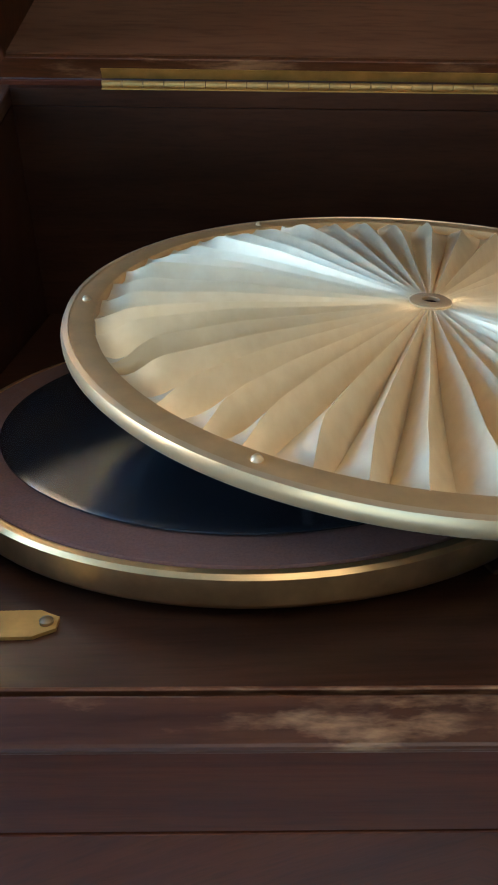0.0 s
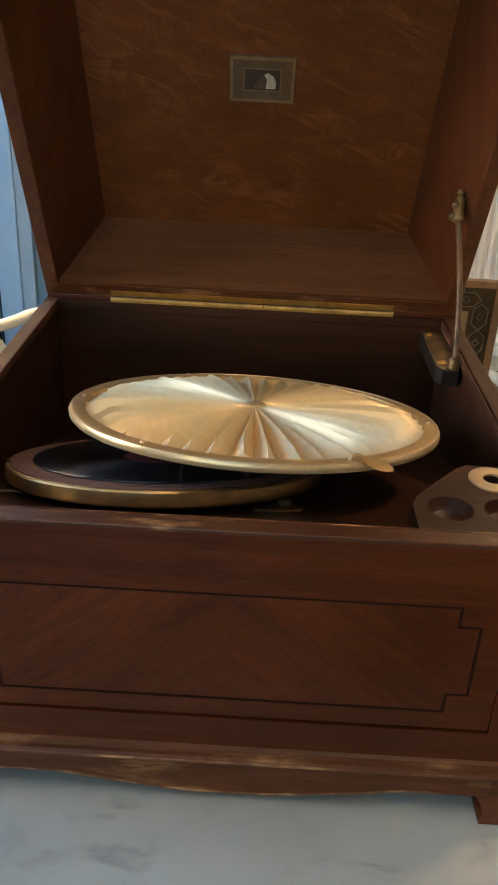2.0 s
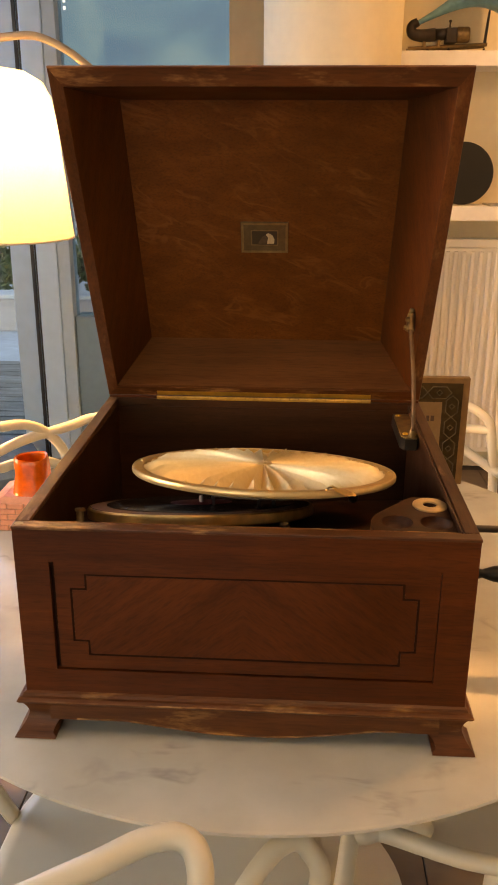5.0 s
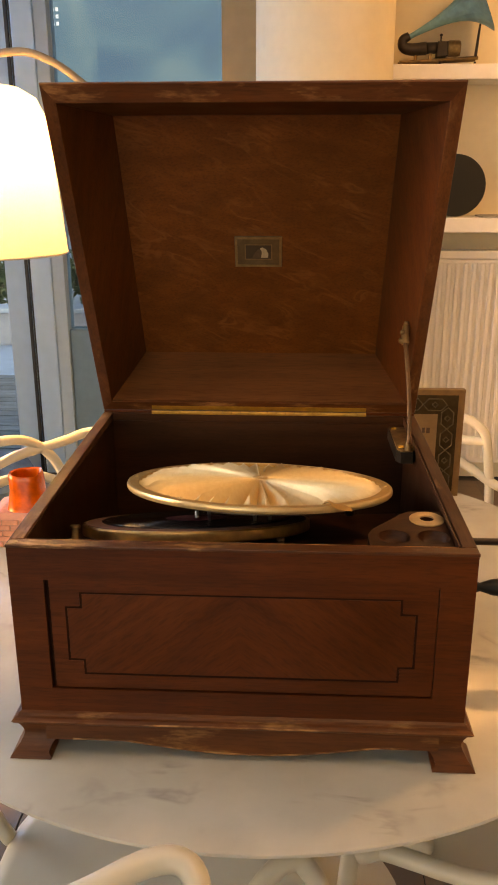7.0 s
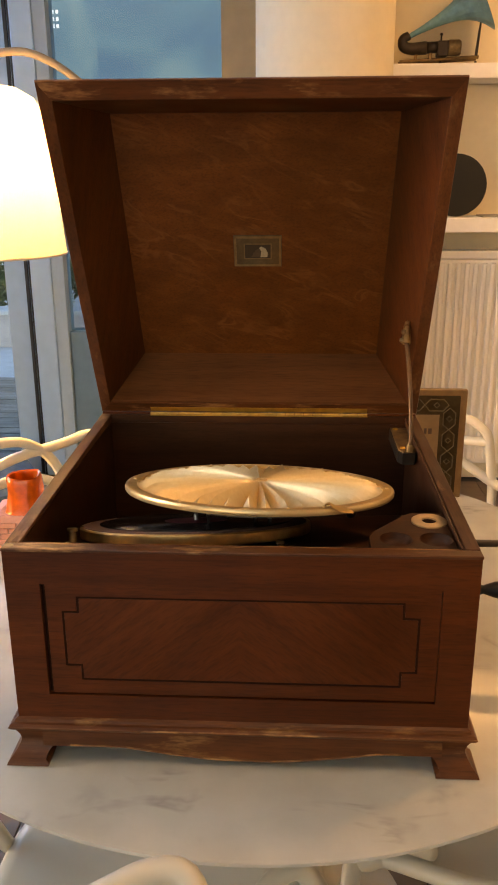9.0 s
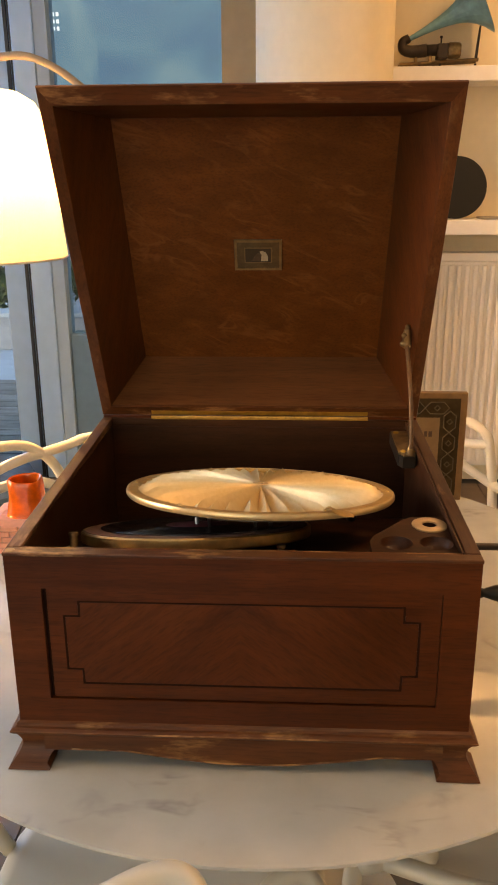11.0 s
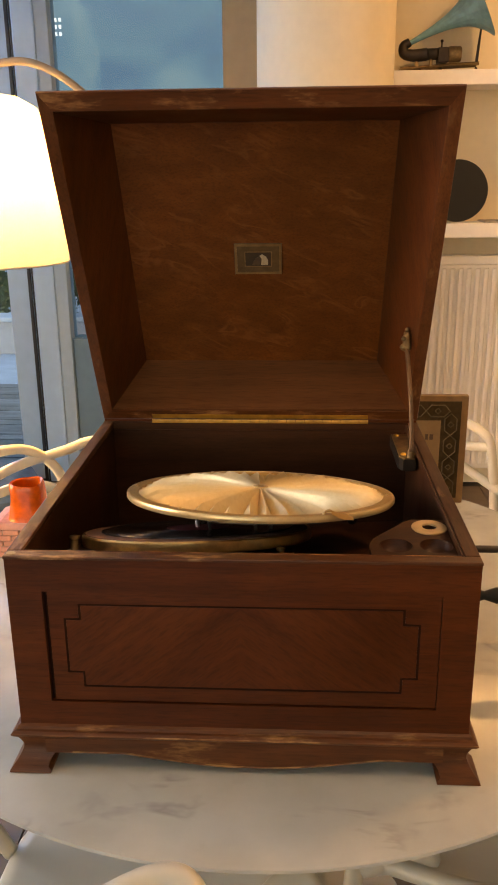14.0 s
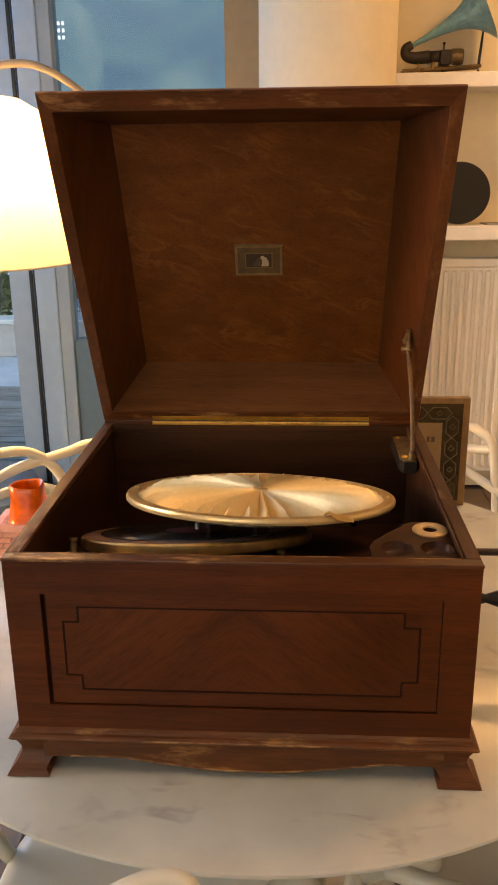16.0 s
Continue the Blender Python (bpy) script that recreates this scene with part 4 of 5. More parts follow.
part("inner_lining", box(-W + G + 0.002, W - G - 0.002, D - G - 0.0015, D - G, 0.79, ZR - 0.005), INNER, gram, "dark wood lining")

# turntable and record
RIM_BRASS = plain("warm_brass_rim", (0.70, 0.43, 0.16), 0.32, 0.9, 0.2, 60)
R = 0.154
table_top = part("turntable", lathe([(0, -0.0152), (R - 0.003, -0.0152), (R - 0.001, -0.0142), (R, -0.0120), (R, -0.002), (R - 0.0015, -0.0003), (R - 0.004, 0), (R - 0.005, -0.001), (0, -0.001)], (0, 0, 0), 112, TM), RIM_BRASS, gram, "brass turntable with a rolled rim", smooth=True)
part("felt", lathe([(0, 0.0004), (R - 0.006, 0.0004), (R - 0.0052, -0.0006), (0, -0.0006)], (0, 0, 0), 96, TM), FELT, table_top, "brown felt mat")
part("bearing", lathe([(0, -0.022), (0.006, -0.022), (0.006, -0.0152), (0, -0.0152)], (0, 0, 0), 16, TM), STEEL, table_top)
part("spindle", lathe([(0, 0.0125), (0.0022, 0.0118), (0.0030, 0.010), (0.0030, 0.0), (0, 0.0)], (0, 0, 0), 16, TM), STEEL, table_top, "steel spindle through the record", smooth=True)
record = part("record", lathe([(0.0, 0.0), (0.1265, 0.0), (0.1280, 0.0008), (0.1280, 0.0016), (0.1260, 0.0022), (0.1235, 0.0018), (0.048, 0.0018), (0.046, 0.0021), (0, 0.0021)], (0, 0, 0), 128), RECORD, None, smooth=True)
record.matrix_world = plane(TTP + 0.0005 * SLOPE)
tagged(record, "black shellac record lying on the felt turntable", "record")
lb = part("record_label", lathe([(0, 0.0024), (0.042, 0.0024), (0.042, 0.0021), (0, 0.0021)], (0, 0, 0), 48), plain("maroon_label", (0.16, 0.02, 0.02), 0.6), None)
lb.parent = record

# pleated diaphragm
DN = Vector((0.0201, 0.1996, 1)).normalized()
DU = Vector((1, 0, -0.0201)).normalized()
DV = DN.cross(DU)
DM = Matrix(((DU.x, DV.x, DN.x, 0.0136), (DU.y, DV.y, DN.y, 0.2332), (DU.z, DV.z, DN.z, 1.0020), (0, 0, 0, 1)))
RD = 0.1795


def pleats():
    rnd = random.Random(4)
    bm = bmesh.new()
    N, S, K = 44, 6, 28
    wob = [rnd.uniform(-0.25, 0.25) for _ in range(N + 1)]
    wob[N] = wob[0]
    tall = [rnd.uniform(0.75, 1.2) for _ in range(N)]
    fold = [rnd.uniform(-1, 1) for _ in range(N)]
    rings = []
    r0, r1 = 0.008, 0.1665
    for k in range(K + 1):
        q = k / K
        r = r0 + (r1 - r0) * q
        amp = 0.0150 * min(1, q * 1.7) * (1 if q < 0.88 else max(0.3, 1 - (q - 0.88) / 0.14))
        ring = []
        for i in range(N):
            for s in range(S):
                u = s / S
                crush = max(0, (q - 0.78) / 0.22)
                h = 1 - abs(2 * u - 1)
                a = 2 * math.pi * (i + u + wob[i] * 0.3 * q + crush * (0.22 * fold[i] + 0.22) * h) / N
                z = amp * tall[i] * (h - 0.5) + 0.0083 * (1 - q) ** 1.2 + crush * 0.0020 * fold[i] * math.sin(q * 30 + 2 * fold[i])
                ring.append(bm.verts.new((r * math.cos(a), r * math.sin(a), z)))
        rings.append(ring)
    M = N * S
    for a, b2 in zip(rings, rings[1:]):
        for i in range(M):
            bm.faces.new((a[i], a[(i + 1) % M], b2[(i + 1) % M], b2[i]))
    bm.transform(DM)
    return bm


dia = part("diaphragm", pleats(), FOIL, gram, "radially pleated golden paper diaphragm")
for f in dia.data.polygons:
    f.use_smooth = True
SEG = 44 * 6
for e in dia.data.edges:
    a, b2 = e.vertices
    if abs(a - b2) == SEG and (a % 6) in (0, 3):
        e.use_edge_sharp = True
part("hub", lathe([(0.0042, 0.0086), (0.0043, 0.0100), (0.0092, 0.0100), (0.0104, 0.0092), (0.0104, 0.0076), (0.0042, 0.0076)], (0, 0, 0), 32, DM, True), SILVER, dia, "small gilt centre washer", smooth=True)
part("hub_hole", lathe([(0, 0.0080), (0.0046, 0.0080), (0.0046, 0.0074), (0, 0.0074)], (0, 0, 0), 20, DM), LINE, dia)
part("diaphragm_ring", lathe([(0.1635, 0.0012), (0.1642, 0.0030), (0.166, 0.0034), (0.1725, 0.0034), (0.1760, 0.0028), (0.1765, 0.0), (0.1635, -0.002)], (0, 0, 0), 128, DM, True), RING_GOLD, gram, "flat gilt clamping ring", smooth=True)
part("diaphragm_edge", lathe([(RD - 0.0035, 0.0036), (RD - 0.001, 0.0030), (RD, 0.0005), (RD - 0.0003, -0.0030), (RD - 0.002, -0.0050), (RD - 0.008, -0.0058), (RD - 0.0065, -0.001)], (0, 0, 0), 128, DM, True), SILVER, gram, "bright rolled outer edge", smooth=True)
for k in range(6):
    a = radians(178 + 60 * k)
    part("rivet", lathe([(0, 0.0056), (0.0013, 0.0053), (0.0022, 0.0043), (0.0024, 0.0033), (0, 0.0033)], (0, 0, 0), 14, DM @ Matrix.Translation((0.1700 * math.cos(a), 0.1700 * math.sin(a), 0))), SILVER, gram, "small round rivet", smooth=True)


def lever():
    """Little leaf-shaped catch hanging over the ring."""
    bm = bmesh.new()
    rows = []
    for k in range(13):
        q = k / 12
        wd = 0.0025 + 0.0120 * math.sin(min(1, max(0, (q - 0.25) / 0.75)) * math.pi) ** 0.7 if q > 0.25 else 0.003 - 0.0005 * q
        r = 0.150 + 0.034 * q
        z = 0.0058 - 0.0075 * max(0, q - 0.25) + (0.0025 * math.sin(q * math.pi / 0.3) if q < 0.3 else 0)
        rows.append([bm.verts.new((r, -wd, z)), bm.verts.new((r, 0, z + 0.0016)), bm.verts.new((r, wd, z)), bm.verts.new((r, 0, z - 0.0015))])
    for a, b2 in zip(rows, rows[1:]):
        for k in range(4):
            bm.faces.new((a[k], a[(k + 1) % 4], b2[(k + 1) % 4], b2[k]))
    bm.faces.new(rows[0])
    bm.faces.new(rows[-1])
    bmesh.ops.recalc_face_normals(bm, faces=bm.faces)
    bm.transform(DM @ Matrix.Translation((0.078, -0.150, 0)) @ Matrix.Rotation(radians(-18), 4, "Z") @ Matrix.Translation((-0.147, 0, 0)))
    return bm


part("catch", lever(), RING_GOLD, gram, "small gilt leaf-shaped catch", smooth=True)

# arm under the diaphragm, needle and pins
part("arm", tube([(0.014, 0.233, 0.990), (0.06, 0.29, 0.965), (0.11, 0.37, 0.935), (0.15, 0.43, 0.90), (0.155, 0.45, 0.872)], 0.009, 14), BLACK_METAL, gram, "dark supporting arm", smooth=True)
part("back_plate", lathe([(0, -0.0155), (0.018, -0.0155), (0.024, -0.0140), (0.150, -0.0125), (0.150, -0.0110), (0, -0.0110)], (0, 0, 0), 32, DM), BLACK_METAL, gram, "dark plate under the diaphragm")
part("needle", tube([(-0.050, 0.176, 0.9715), (-0.052, 0.165, 1.006)], (0.0018, 0.0026), 8, 1), STEEL, gram, "steel needle", smooth=True)
part("pin", tube([(0.010, 0.165, 0.974), (0.010, 0.160, 1.004)], 0.0022, 8, 1), STEEL, gram, "steel pin", smooth=True)
part("pin", tube([(0.029, 0.175, 0.974), (0.029, 0.170, 1.002)], 0.0025, 8, 1), STEEL, gram, "steel pin", smooth=True)


def fitted(name, bm, mat, label="", **kw):
    bm.transform(BM)
    return part(name, bm, mat, gram, label, **kw)


# small fittings on the motor board
fitted("brake_post", lathe([(0, 0), (0.0062, 0), (0.0062, 0.002), (0.0050, 0.004), (0.0050, 0.019), (0.0068, 0.020), (0.0068, 0.0235), (0.0055, 0.0242), (0, 0.0242)], (-0.149, -0.074, 0.0), 20), AGED, "tarnished brass brake post", smooth=True)
fitted("brake_arm", box(-0.160, -0.085, -0.088, -0.083, 0.003, 0.005), AGED, "thin brass brake arm", bevel=0.0006)
fitted("speed_plate", slab([(-0.150, -0.1575), (-0.082, -0.1575), (-0.079, -0.1555), (-0.0745, -0.153), (-0.0745, -0.146), (-0.079, -0.1435), (-0.082, -0.1415), (-0.150, -0.1415)], 0.0002, 0.0016), BRASS, "brass speed scale plate")
fitted("speed_screw", lathe([(0, 0.0028), (0.0018, 0.0024), (0.0026, 0.0016), (0.0026, 0), (0, 0)], (-0.0785, -0.1495, 0.0012), 14), AGED, smooth=True)
fitted("speed_lever", slab([(0.090, -0.123), (0.122, -0.123), (0.131, -0.118), (0.132, -0.110), (0.122, -0.104), (0.094, -0.102), (0.086, -0.110)], 0.0003, 0.0022), AGED, "worn nickel control plate")
fitted("speed_knob", lathe([(0, 0.007), (0.0045, 0.007), (0.006, 0.0055), (0.006, 0.003), (0.004, 0.002), (0.004, 0), (0, 0)], (0.116, -0.112, 0.0021), 18), AGED, smooth=True)

# needle tray
TT = 1.0005
tray_line = [(0.147, 0.0195), (0.2440, 0.0195), (0.2440, 0.150), (0.205, 0.150), (0.194, 0.142), (0.153, 0.092), (0.147, 0.076)]
cups = [(0.1775, 0.0730, 0.0188), (0.2235, 0.0735, 0.0190), (0.2230, 0.1240, 0.0085)]
tray = part("needle_tray", slab(tray_line, 0.955, TT, cups), TRAY, gram, "brown corner tray with needle cups", bevel=0.0)
for cx, cy, r in cups[:2]:
    part("needle_cup", lathe([(r, 0), (r * 0.92, -0.006), (r * 0.7, -0.0105), (r * 0.35, -0.0130), (0, -0.0136), (0, -0.0142), (r * 0.4, -0.0138), (r * 0.99, -0.0065)], (cx, cy, TT - 0.0004), 28, None, True), INNER, tray, "dark hollow needle cup", smooth=True)
part("cup_ring", lathe([(0.0088, 0.0), (0.0088, 0.0020), (0.0100, 0.0026), (0.0195, 0.0026), (0.0212, 0.0016), (0.0212, 0)], (0.2230, 0.1240, TT), 40, None, True), plain("dull_brass_ring", (0.62, 0.44, 0.24), 0.5, 0.7, 0.12, 60), tray, "dull brass ring", smooth=True)

# lid
HY, HZ = 0.508, 1.027
LEAN_D = Vector((0, -0.4483, 0.8939))
LEAN_N = Vector((0, 0.8939, 0.4483))
LM = Matrix(((1, 0, 0, 0), (0, LEAN_D.y, LEAN_N.y, HY), (0, LEAN_D.z, LEAN_N.z, HZ), (0, 0, 0, 1)))
LL = 0.541


def loft(rects, bm=None):
    """Rectangles (half width, low, high, depth) joined into an open shell."""
    bm = bm or bmesh.new()
    rows = [[bm.verts.new((sx * w, d, n)) for sx, d in ((-1, lo), (1, lo), (1, hi), (-1, hi))] for w, lo, hi, n in rects]
    for a, b2 in zip(rows, rows[1:]):
        for k in range(4):
            bm.faces.new((a[k], a[(k + 1) % 4], b2[(k + 1) % 4], b2[k]))
    return bm, rows


bm, rows = loft([(0.2005, 0.030, 0.451, 0.118), (0.2436, 0.0185, 0.5165, 0.0008), (0.2446, 0.018, 0.5175, 0.0), (0.2605, 0.0005, LL - 0.0008, 0.0), (0.2612, 0.0, LL, 0.0015), (0.2612, 0.0, LL - 0.001, 0.007), (0.258, 0.003, LL - 0.012, 0.014), (0.224, 0.018, 0.464, 0.130)])
bm.faces.new(rows[-1])
bmesh.ops.recalc_face_normals(bm, faces=bm.faces)
bm.transform(LM)
lid = part("lid", bm, LID_WOOD, gram, "domed mahogany lid standing open")
lid.data.materials.append(LID_RIM)
lid.data.materials.append(LID_RIM_UP)
inv = LM.inverted()
for f in lid.data.polygons:
    if max((inv @ lid.data.vertices[v].co).z for v in f.vertices) < 0.0075:
        xs = [lid.data.vertices[v].co.x for v in f.vertices]
        f.material_index = 2 if max(xs) - min(xs) < 0.1 else 1
bm, rows = loft([(0.2010, 0.0295, 0.4515, 0.1175)])
bm.faces.new(rows[0])
g = bmesh.ops.extrude_face_region(bm, geom=bm.faces[:])
bmesh.ops.translate(bm, vec=(0, 0, 0.004), verts=[v for v in g["geom"] if isinstance(v, bmesh.types.BMVert)])
bmesh.ops.recalc_face_normals(bm, faces=bm.faces)
bm.transform(LM)
part("lid_panel", bm, LID_IN, lid, "worn veneer inside the lid")
for nm, quad, mat in (("low", ((-0.2008, 0.0300, 0.1174), (0.2008, 0.0300, 0.1174), (0.2432, 0.0195, 0.003), (-0.2432, 0.0195, 0.003)), 1),):
    bm = bmesh.new()
    bm.faces.new([bm.verts.new(Vector(v) + Vector((0, 0.0012, 0))) for v in quad])
    g = bmesh.ops.extrude_face_region(bm, geom=bm.faces[:])
    bmesh.ops.translate(bm, vec=(0, -0.0018, 0), verts=[v for v in g["geom"] if isinstance(v, bmesh.types.BMVert)])
    bmesh.ops.recalc_face_normals(bm, faces=bm.faces)
    bm.transform(LM)
    part("lid_lining", bm, LID_LOW, lid, "veneered inner edge of the lid")
# maker's plate: a framed plain picture
PD, PX = 0.2345, 0.0005
plate = box(PX - 0.0365, PX + 0.0365, PD - 0.0265, PD + 0.0265, 0.1155, 0.1174)
plate.transform(LM)
plate = part("maker_plate", plate, plain("bronze_plate", (0.16, 0.115, 0.065), 0.42, 0.6, 0.2, 90), lid, "bronze maker's plate with a small picture", bevel=0.0008)


def plate_frame(hw, hh, w, n0, n1):
    bm = bmesh.new()
    for x0, x1, d0, d1 in ((-hw, hw, hh - w, hh), (-hw, hw, -hh, -hh + w), (-hw, -hw + w, -hh + w, hh - w), (hw - w, hw, -hh + w, hh - w)):
        box(PX + x0, PX + x1, PD + d0, PD + d1, n0, n1, bm)
    bm.transform(LM)
    return bm


part("plate_border", plate_frame(0.0365, 0.0265, 0.0035, 0.1146, 0.1155), plain("bright_bronze", (0.30, 0.21, 0.11), 0.4, 0.7, 0.2, 90), plate, "raised bronze border")
part("plate_border", plate_frame(0.0215, 0.0135, 0.0014, 0.1149, 0.1155), plain("inner_bronze", (0.26, 0.18, 0.10), 0.45, 0.6, 0.2, 90), plate, "raised inner border")
pic = box(PX - 0.020, PX + 0.020, PD - 0.012, PD + 0.012, 0.1151, 0.1155)
pic.transform(LM)
part("plate_picture", pic, plain("dark_picture_ground", (0.055, 0.035, 0.02), 0.5), plate, "dark picture ground")
for pts_, c, nm in (([(0.004, -0.010), (0.015, -0.010), (0.0155, -0.002), (0.012, 0.005), (0.006, 0.0085), (0.002, 0.006), (0.0055, 0.001)], (0.50, 0.42, 0.30), "pale shape"), ([(-0.010, -0.010), (0.003, -0.010), (0.0045, 0.0005), (0.001, 0.005), (-0.004, 0.001)], (0.10, 0.065, 0.04), "brown shape")):
    sh = slab([(PX + x, PD + d) for x, d in pts_], 0.1146, 0.1151)
    sh.transform(LM)
    part("plate_figure", sh, plain(nm.replace(" ", "_"), c, 0.5, 0, 0.15, 200), plate, nm + " on the plate")

# piano hinge
KNUCKLE = plain("rubbed_brass", (0.62, 0.40, 0.13), 0.42, 0.8, 0.3, 60)
hinge = part("hinge", box(-0.178, 0.180, HY - 0.0102, HY - 0.0070, ZR + 0.0081, ZR + 0.009), BRASS, gram, "long brass piano hinge")
leaf = box(-0.178, 0.180, 0.002, 0.0105, -0.0011, -0.0003)
leaf.transform(LM)
part("hinge_leaf", leaf, BRASS, hinge, "brass hinge leaf")
for k in range(24):
    x = -0.178 + k * 0.358 / 24
    part("hinge_knuckle", tube([(x + 0.0003, HY - 0.0075, ZR + 0.0112), (x + 0.01465, HY - 0.0075, ZR + 0.0112)], 0.0024, 12, 1), KNUCKLE, hinge)

# lid stay
STAYMETAL = plain("dark_bronze", (0.13, 0.075, 0.042), 0.5, 0.7, 0.25, 80)
st = part("lid_stay", tube([(0.2320, 0.362, 1.020), (0.2325, 0.375, 1.053), (0.2320, 0.395, 1.094), (0.2305, 0.425, 1.136), (0.2290, 0.446, 1.163)], 0.0034, 10, 6), STAYMETAL, gram, "thin curved bronze lid stay", smooth=True)
part("stay_bracket", slab([(0.216, 0.378), (0.222, 0.366), (0.240, 0.366), (0.2445, 0.378), (0.2445, 0.492), (0.216, 0.492)], 0.988, 1.0055), BLACK_METAL, st, "dark block on the side wall", bevel=0.0)
part("stay_plate", slab([(0.217, 0.379), (0.223, 0.367), (0.239, 0.367), (0.2445, 0.379), (0.2445, 0.490), (0.217, 0.490)], 1.0057, 1.0082), AGED, st, "tarnished brass bracket plate")
for (x, y) in ((0.224, 0.480), (0.237, 0.384), (0.224, 0.384)):
    part("screw", lathe([(0, 0.003), (0.003, 0.0024), (0.0046, 0.001), (0.0046, 0), (0, 0)], (x, y, 1.0082), 14), BRASS, st, smooth=True)
part("stay_knuckle", lathe([(0, 0.010), (0.004, 0.009), (0.0055, 0.003), (0.0055, -0.003), (0.004, -0.004), (0, -0.004)], (0.2320, 0.368, 1.0122), 16), AGED, st, smooth=True)
part("stay_bracket", tube([(0.2290, 0.441, 1.157), (0.2295, 0.450, 1.169), (0.2310, 0.456, 1.181)], (0.0065, 0.0055), 12, 4), AGED, st, "bronze pivot bracket", smooth=True)
for p in ((0.2225, 0.444, 1.161), (0.2250, 0.448, 1.173), (0.2310, 0.456, 1.185)):
    part("screw", lathe([(0, 0.0045), (0.0032, 0.0032), (0.0045, 0), (0.0032, -0.0032), (0, -0.0045)], p, 14), AGED, st, "round screw head", smooth=True)

# crank
crank = part("crank", tube([(0.258, 0.40, 0.846), (0.44, 0.40, 0.846)], 0.006, 12, 1), IRON, gram, "iron winding crank", smooth=True)
part("crank_arm", tube([(0.44, 0.405, 0.846), (0.445, 0.36, 0.846), (0.445, 0.25, 0.846)], 0.006, 12, 4), IRON, crank, smooth=True)
part("crank_handle", lathe([(0, -0.062), (0.006, -0.062), (0.0085, -0.059), (0.0075, -0.054), (0.0062, -0.050), (0.0075, -0.046), (0.0115, -0.034), (0.0135, -0.015), (0.0135, 0.01), (0.011, 0.03), (0.0075, 0.048), (0.006, 0.06), (0, 0.06)], (0.378, 0.25, 0.844), 24, Matrix.Rotation(radians(90), 4, "Y")), BLACK, crank, "black turned wooden handle", smooth=True)
part("escutcheon", lathe([(0, 0), (0.016, 0), (0.014, 0.003), (0.008, 0.004), (0, 0.004)], (0.2602, 0.40, 0.846), 24, Matrix.Rotation(radians(90), 4, "Y")), AGED, crank, "brass escutcheon", smooth=True)

# ---- patterned board on the table ----
bk = thing("patterned_board", (0.26, 0.87, TZ), "upright tan board with a dark green interlaced border", "decorative board")
BX0, BX1, BZ0, BZ1, BY = 0.125, 0.420, TZ + 0.0005, 0.978, 0.862
part("board", box(BX0, BX1, BY, BY + 0.016, BZ0, BZ1), GILT_EDGE, bk, bevel=0.0015)
part("border", ring_frame(BX0 + 0.014, BX1 - 0.014, BZ0 + 0.012, BZ1 - 0.012, 0.041, BY - 0.001, BY), GREEN_BORDER, bk, "dark green printed border")
part("field", box(BX0 + 0.055, BX1 - 0.055, BY - 0.0008, BY, BZ0 + 0.053, BZ1 - 0.053), PAPER, bk, "tan field with faint lettering")
part("lettering", box(0.272, 0.328, BY - 0.0012, BY - 0.0008, 0.884, 0.896), PAPER, bk)
for k, (x, w) in enumerate(((0.334, 0.006), (0.343, 0.0075))):
    part("lettering", box(x, x + w, BY - 0.0012, BY - 0.0008, 0.883, 0.895), INK, bk, "faded dark mark")


def chain(cx, cz, hl, hw, upright):
    bm = bmesh.new()
    p = [(-hl, 0), (-hl + 0.011, hw), (hl - 0.011, hw), (hl, 0), (hl - 0.011, -hw), (-hl + 0.011, -hw), (-hl, 0)]
    p = [(b2, a) if upright else (a, b2) for a, b2 in p]
    tube([(cx + a, BY - 0.0018, cz + b2) for a, b2 in p], 0.0013, 6, 1, bm=bm)
    q = 0.006
    tube([(cx + a, BY - 0.0016, cz + b2) for a, b2 in ((-q, 0), (0, q), (q, 0), (0, -q), (-q, 0))], 0.0012, 6, 1, bm=bm)
    return bm


for k in range(4):
    part("border_ornament", chain(BX1 - 0.0345, BZ1 - 0.062 - k * 0.047, 0.0235, 0.0125, True), GREEN_LINE, bk, "pale interlaced ornament")
for k in range(5):
    part("border_ornament", chain(BX1 - 0.062 - k * 0.05, BZ1 - 0.0325, 0.025, 0.0125, False), GREEN_LINE, bk, "pale interlaced ornament")
part("foot", box(0.20, 0.30, BY + 0.016, BY + 0.07, BZ0, BZ0 + 0.008), GILT_EDGE, bk, bevel=0.001)

# ---- ceramic chimney ----
ch = thing("ceramic_chimney", (-0.45, 0.62, TZ), "glazed orange ceramic chimney on a pink brick base", "ceramic ornament")
part("core", box(-0.508, -0.402, 0.562, 0.668, TZ + 0.0005, 0.797), plain("grey_mortar", (0.42, 0.24, 0.18), 0.9, 0, 0.15, 60, 0.0008), ch)
bm = bmesh.new()
lo = [bm.verts.new(v) for v in ((-0.509, 0.5595, 0.797), (-0.398, 0.5595, 0.797), (-0.398, 0.672, 0.797), (-0.509, 0.672, 0.797))]
hi = [bm.verts.new(v) for v in ((-0.486, 0.568, 0.807), (-0.402, 0.568, 0.807), (-0.402, 0.655, 0.807), (-0.486, 0.655, 0.807))]
for k in range(4):
    bm.faces.new((lo[k], lo[(k + 1) % 4], hi[(k + 1) % 4], hi[k]))
bm.faces.new(hi)
bm.faces.new(lo[::-1])
part("shoulder", bm, TERRACOTTA, ch, "sloped pink clay shoulder", bevel=0.004)


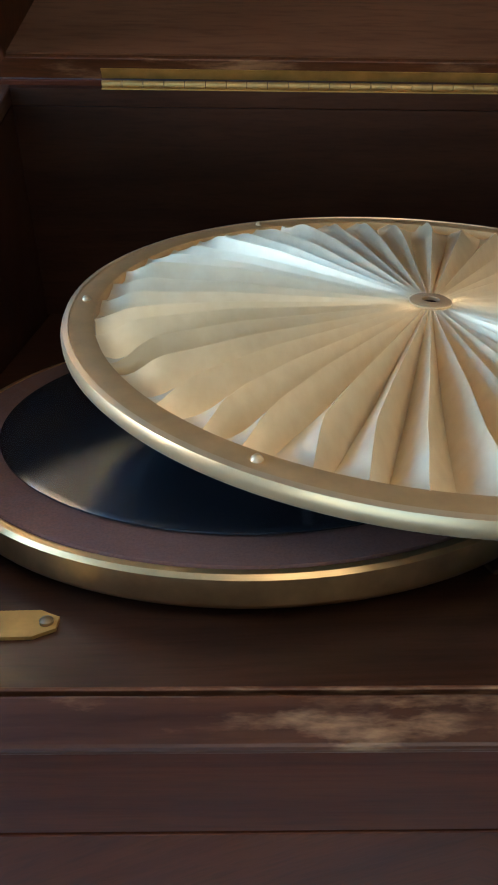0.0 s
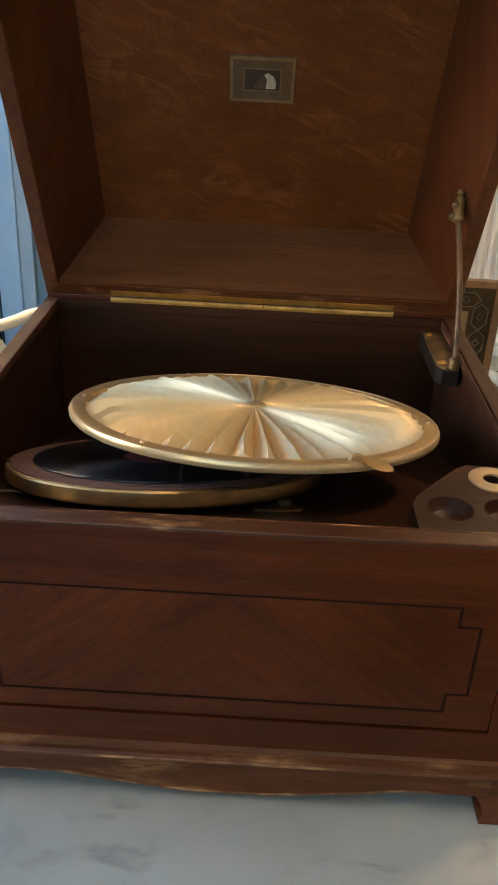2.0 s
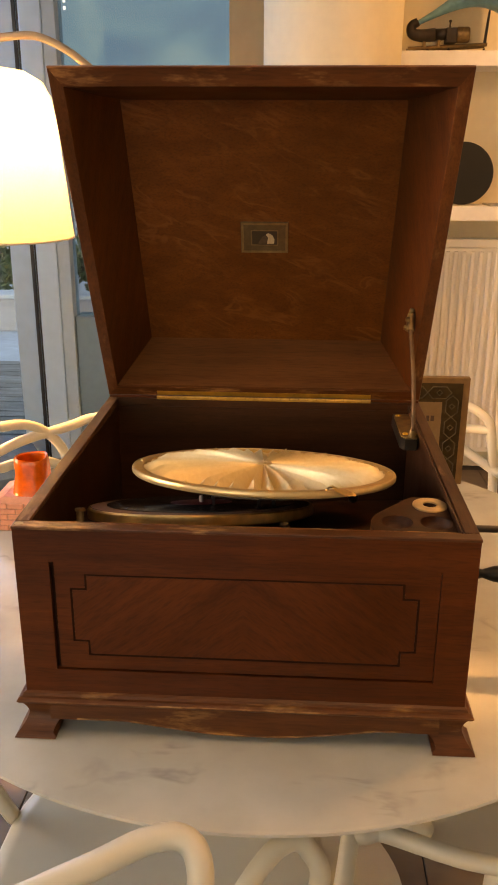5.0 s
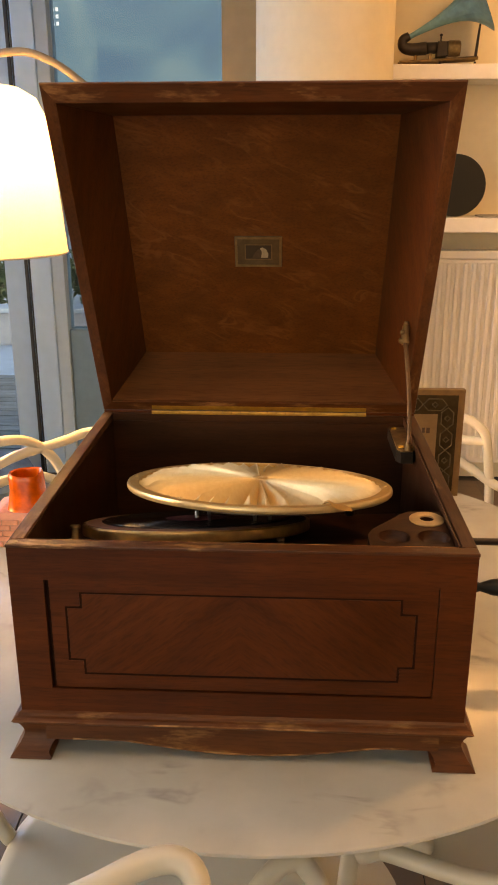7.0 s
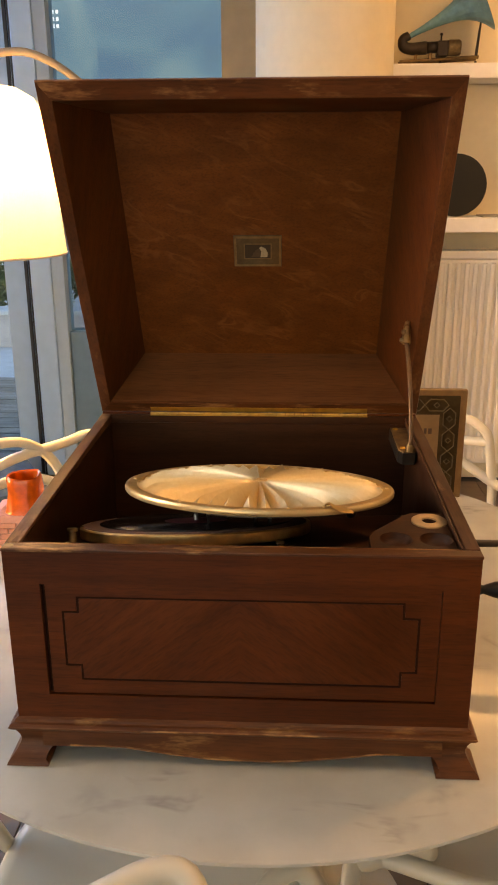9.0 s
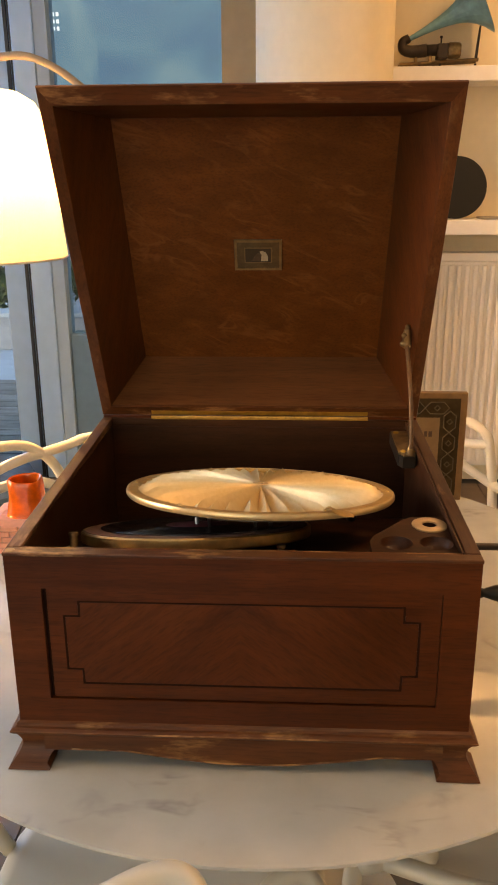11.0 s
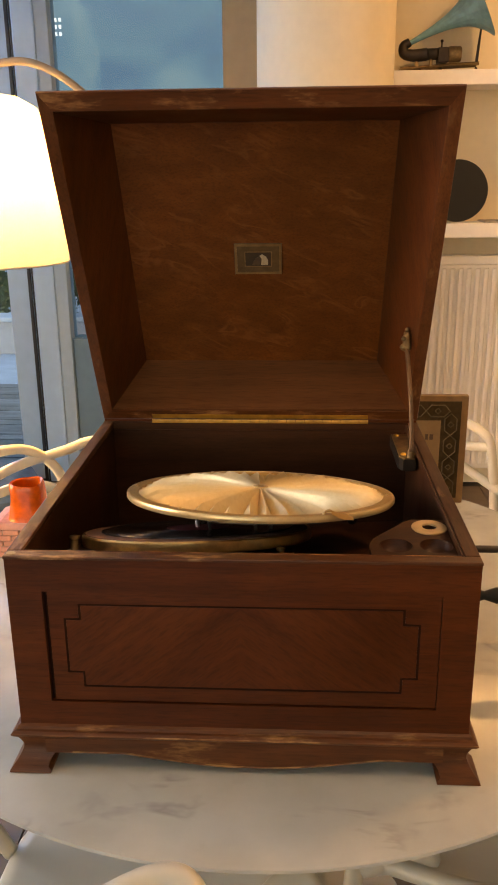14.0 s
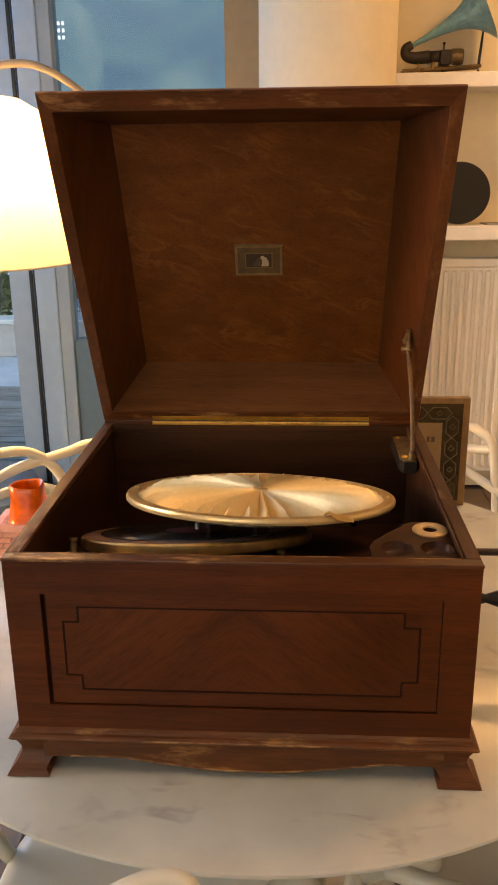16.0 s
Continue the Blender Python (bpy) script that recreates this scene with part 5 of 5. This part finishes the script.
def chimney():
    bm = lathe([(0.0395, 0.7985), (0.0380, 0.803), (0.0368, 0.810), (0.0358, 0.818), (0.0348, 0.826), (0.0338, 0.840), (0.0330, 0.853), (0.0328, 0.862), (0.0320, 0.868), (0.0300, 0.871), (0.0265, 0.869), (0.0245, 0.860), (0.0240, 0.840), (0.0240, 0.820), (0, 0.820)], (0, 0, 0), 40)
    for v in bm.verts:
        a = math.atan2(v.co.y, v.co.x)
        k = 1 + 0.03 * math.sin(3 * a + v.co.z * 90) + 0.025 * noise.noise(v.co * 60)
        sq = 0.985 - 0.05 * math.cos(4 * a)
        v.co.x, v.co.y = v.co.x * k * sq, v.co.y * k * sq
        v.co.z += 0.0018 * math.sin(2 * a + 0.6) if v.co.z > 0.85 else 0
    bm.transform(Matrix.Translation((-0.4385, 0.606, 0.005)))
    return bm


part("chimney", chimney(), ORANGE, ch, "shiny orange glazed chimney pot", smooth=True)
bl, bh = 0.0315, 0.0112
brick_bm = box(0, bl - 0.0022, -0.003, 0.002, 0, bh - 0.0018)
es = [e for e in brick_bm.edges]
bmesh.ops.bevel(brick_bm, geom=es, offset=0.001, segments=1, affect="EDGES")
first = part("brick", brick_bm, TERRACOTTA, ch)
first.location = (-0.508, 0.562, TZ + 0.002)
for row in range(5):
    for k in range(-1, 5):
        if row == 0 and k == 0:
            continue
        x = -0.508 + k * bl + (bl / 2 if row % 2 else 0)
        if x < -0.5085 or x + bl > -0.396:
            continue
        o = first.copy()
        scene.collection.objects.link(o)
        o.location = (x, 0.562 + random.uniform(-0.0006, 0.0006), TZ + 0.002 + row * bh)
    for k in range(4):
        y = 0.566 + k * 0.0245 + (0.010 if row % 2 else 0)
        o = first.copy()
        scene.collection.objects.link(o)
        o.location, o.rotation_euler = (-0.402, y, TZ + 0.002 + row * bh), (0, 0, radians(90))
part("garden_wall", box(-0.420, -0.388, 0.700, 0.735, TZ + 0.0005, 0.800), TERRACOTTA, ch, "small brick wall piece", bevel=0.002)
part("garden_wall_cap", box(-0.423, -0.385, 0.697, 0.738, 0.8002, 0.806), WHITE_PAINT, ch, "pale cap", bevel=0.0015)
part("base_plate", box(-0.54, -0.385, 0.66, 0.74, TZ + 0.0002, TZ + 0.004), TERRACOTTA, ch)

# ---- floor tiles ----
tile_me = None
for i in range(9):
    for j in range(5):
        x, y = -1.15 + i * 0.30 - (0.15 if j % 2 else 0), -0.10 + j * 0.60
        if tile_me is None:
            tb = box(-0.1485, 0.1485, -0.2985, 0.2985, -0.006, 0)
            ob = part("tile", tb, TILE, bpy.data.objects["floor"], bevel=0.0015)
            tile_me = ob.data
        else:
            ob = new("tile", tile_me)
            ob.parent = bpy.data.objects["floor"]
        ob.location = (x, y, 0)
far_tiles = bmesh.new()
for i in range(-5, 15):
    for j in range(-5, 8):
        if 0 <= i < 9 and 0 <= j < 5:
            continue
        x, y = -1.15 + i * 0.30 - (0.15 if j % 2 else 0), -0.10 + j * 0.60
        x0, x1, y0, y1 = max(X0, x - 0.1485), min(X1, x + 0.1485), max(Y0, y - 0.2985), min(Y1 - 0.06, y + 0.2985)
        if x1 - x0 > 0.01 and y1 - y0 > 0.01:
            box(x0, x1, y0, y1, -0.006, 0, far_tiles)
tagged(part("tiles", far_tiles, TILE, bpy.data.objects["floor"]), kind="stuff")
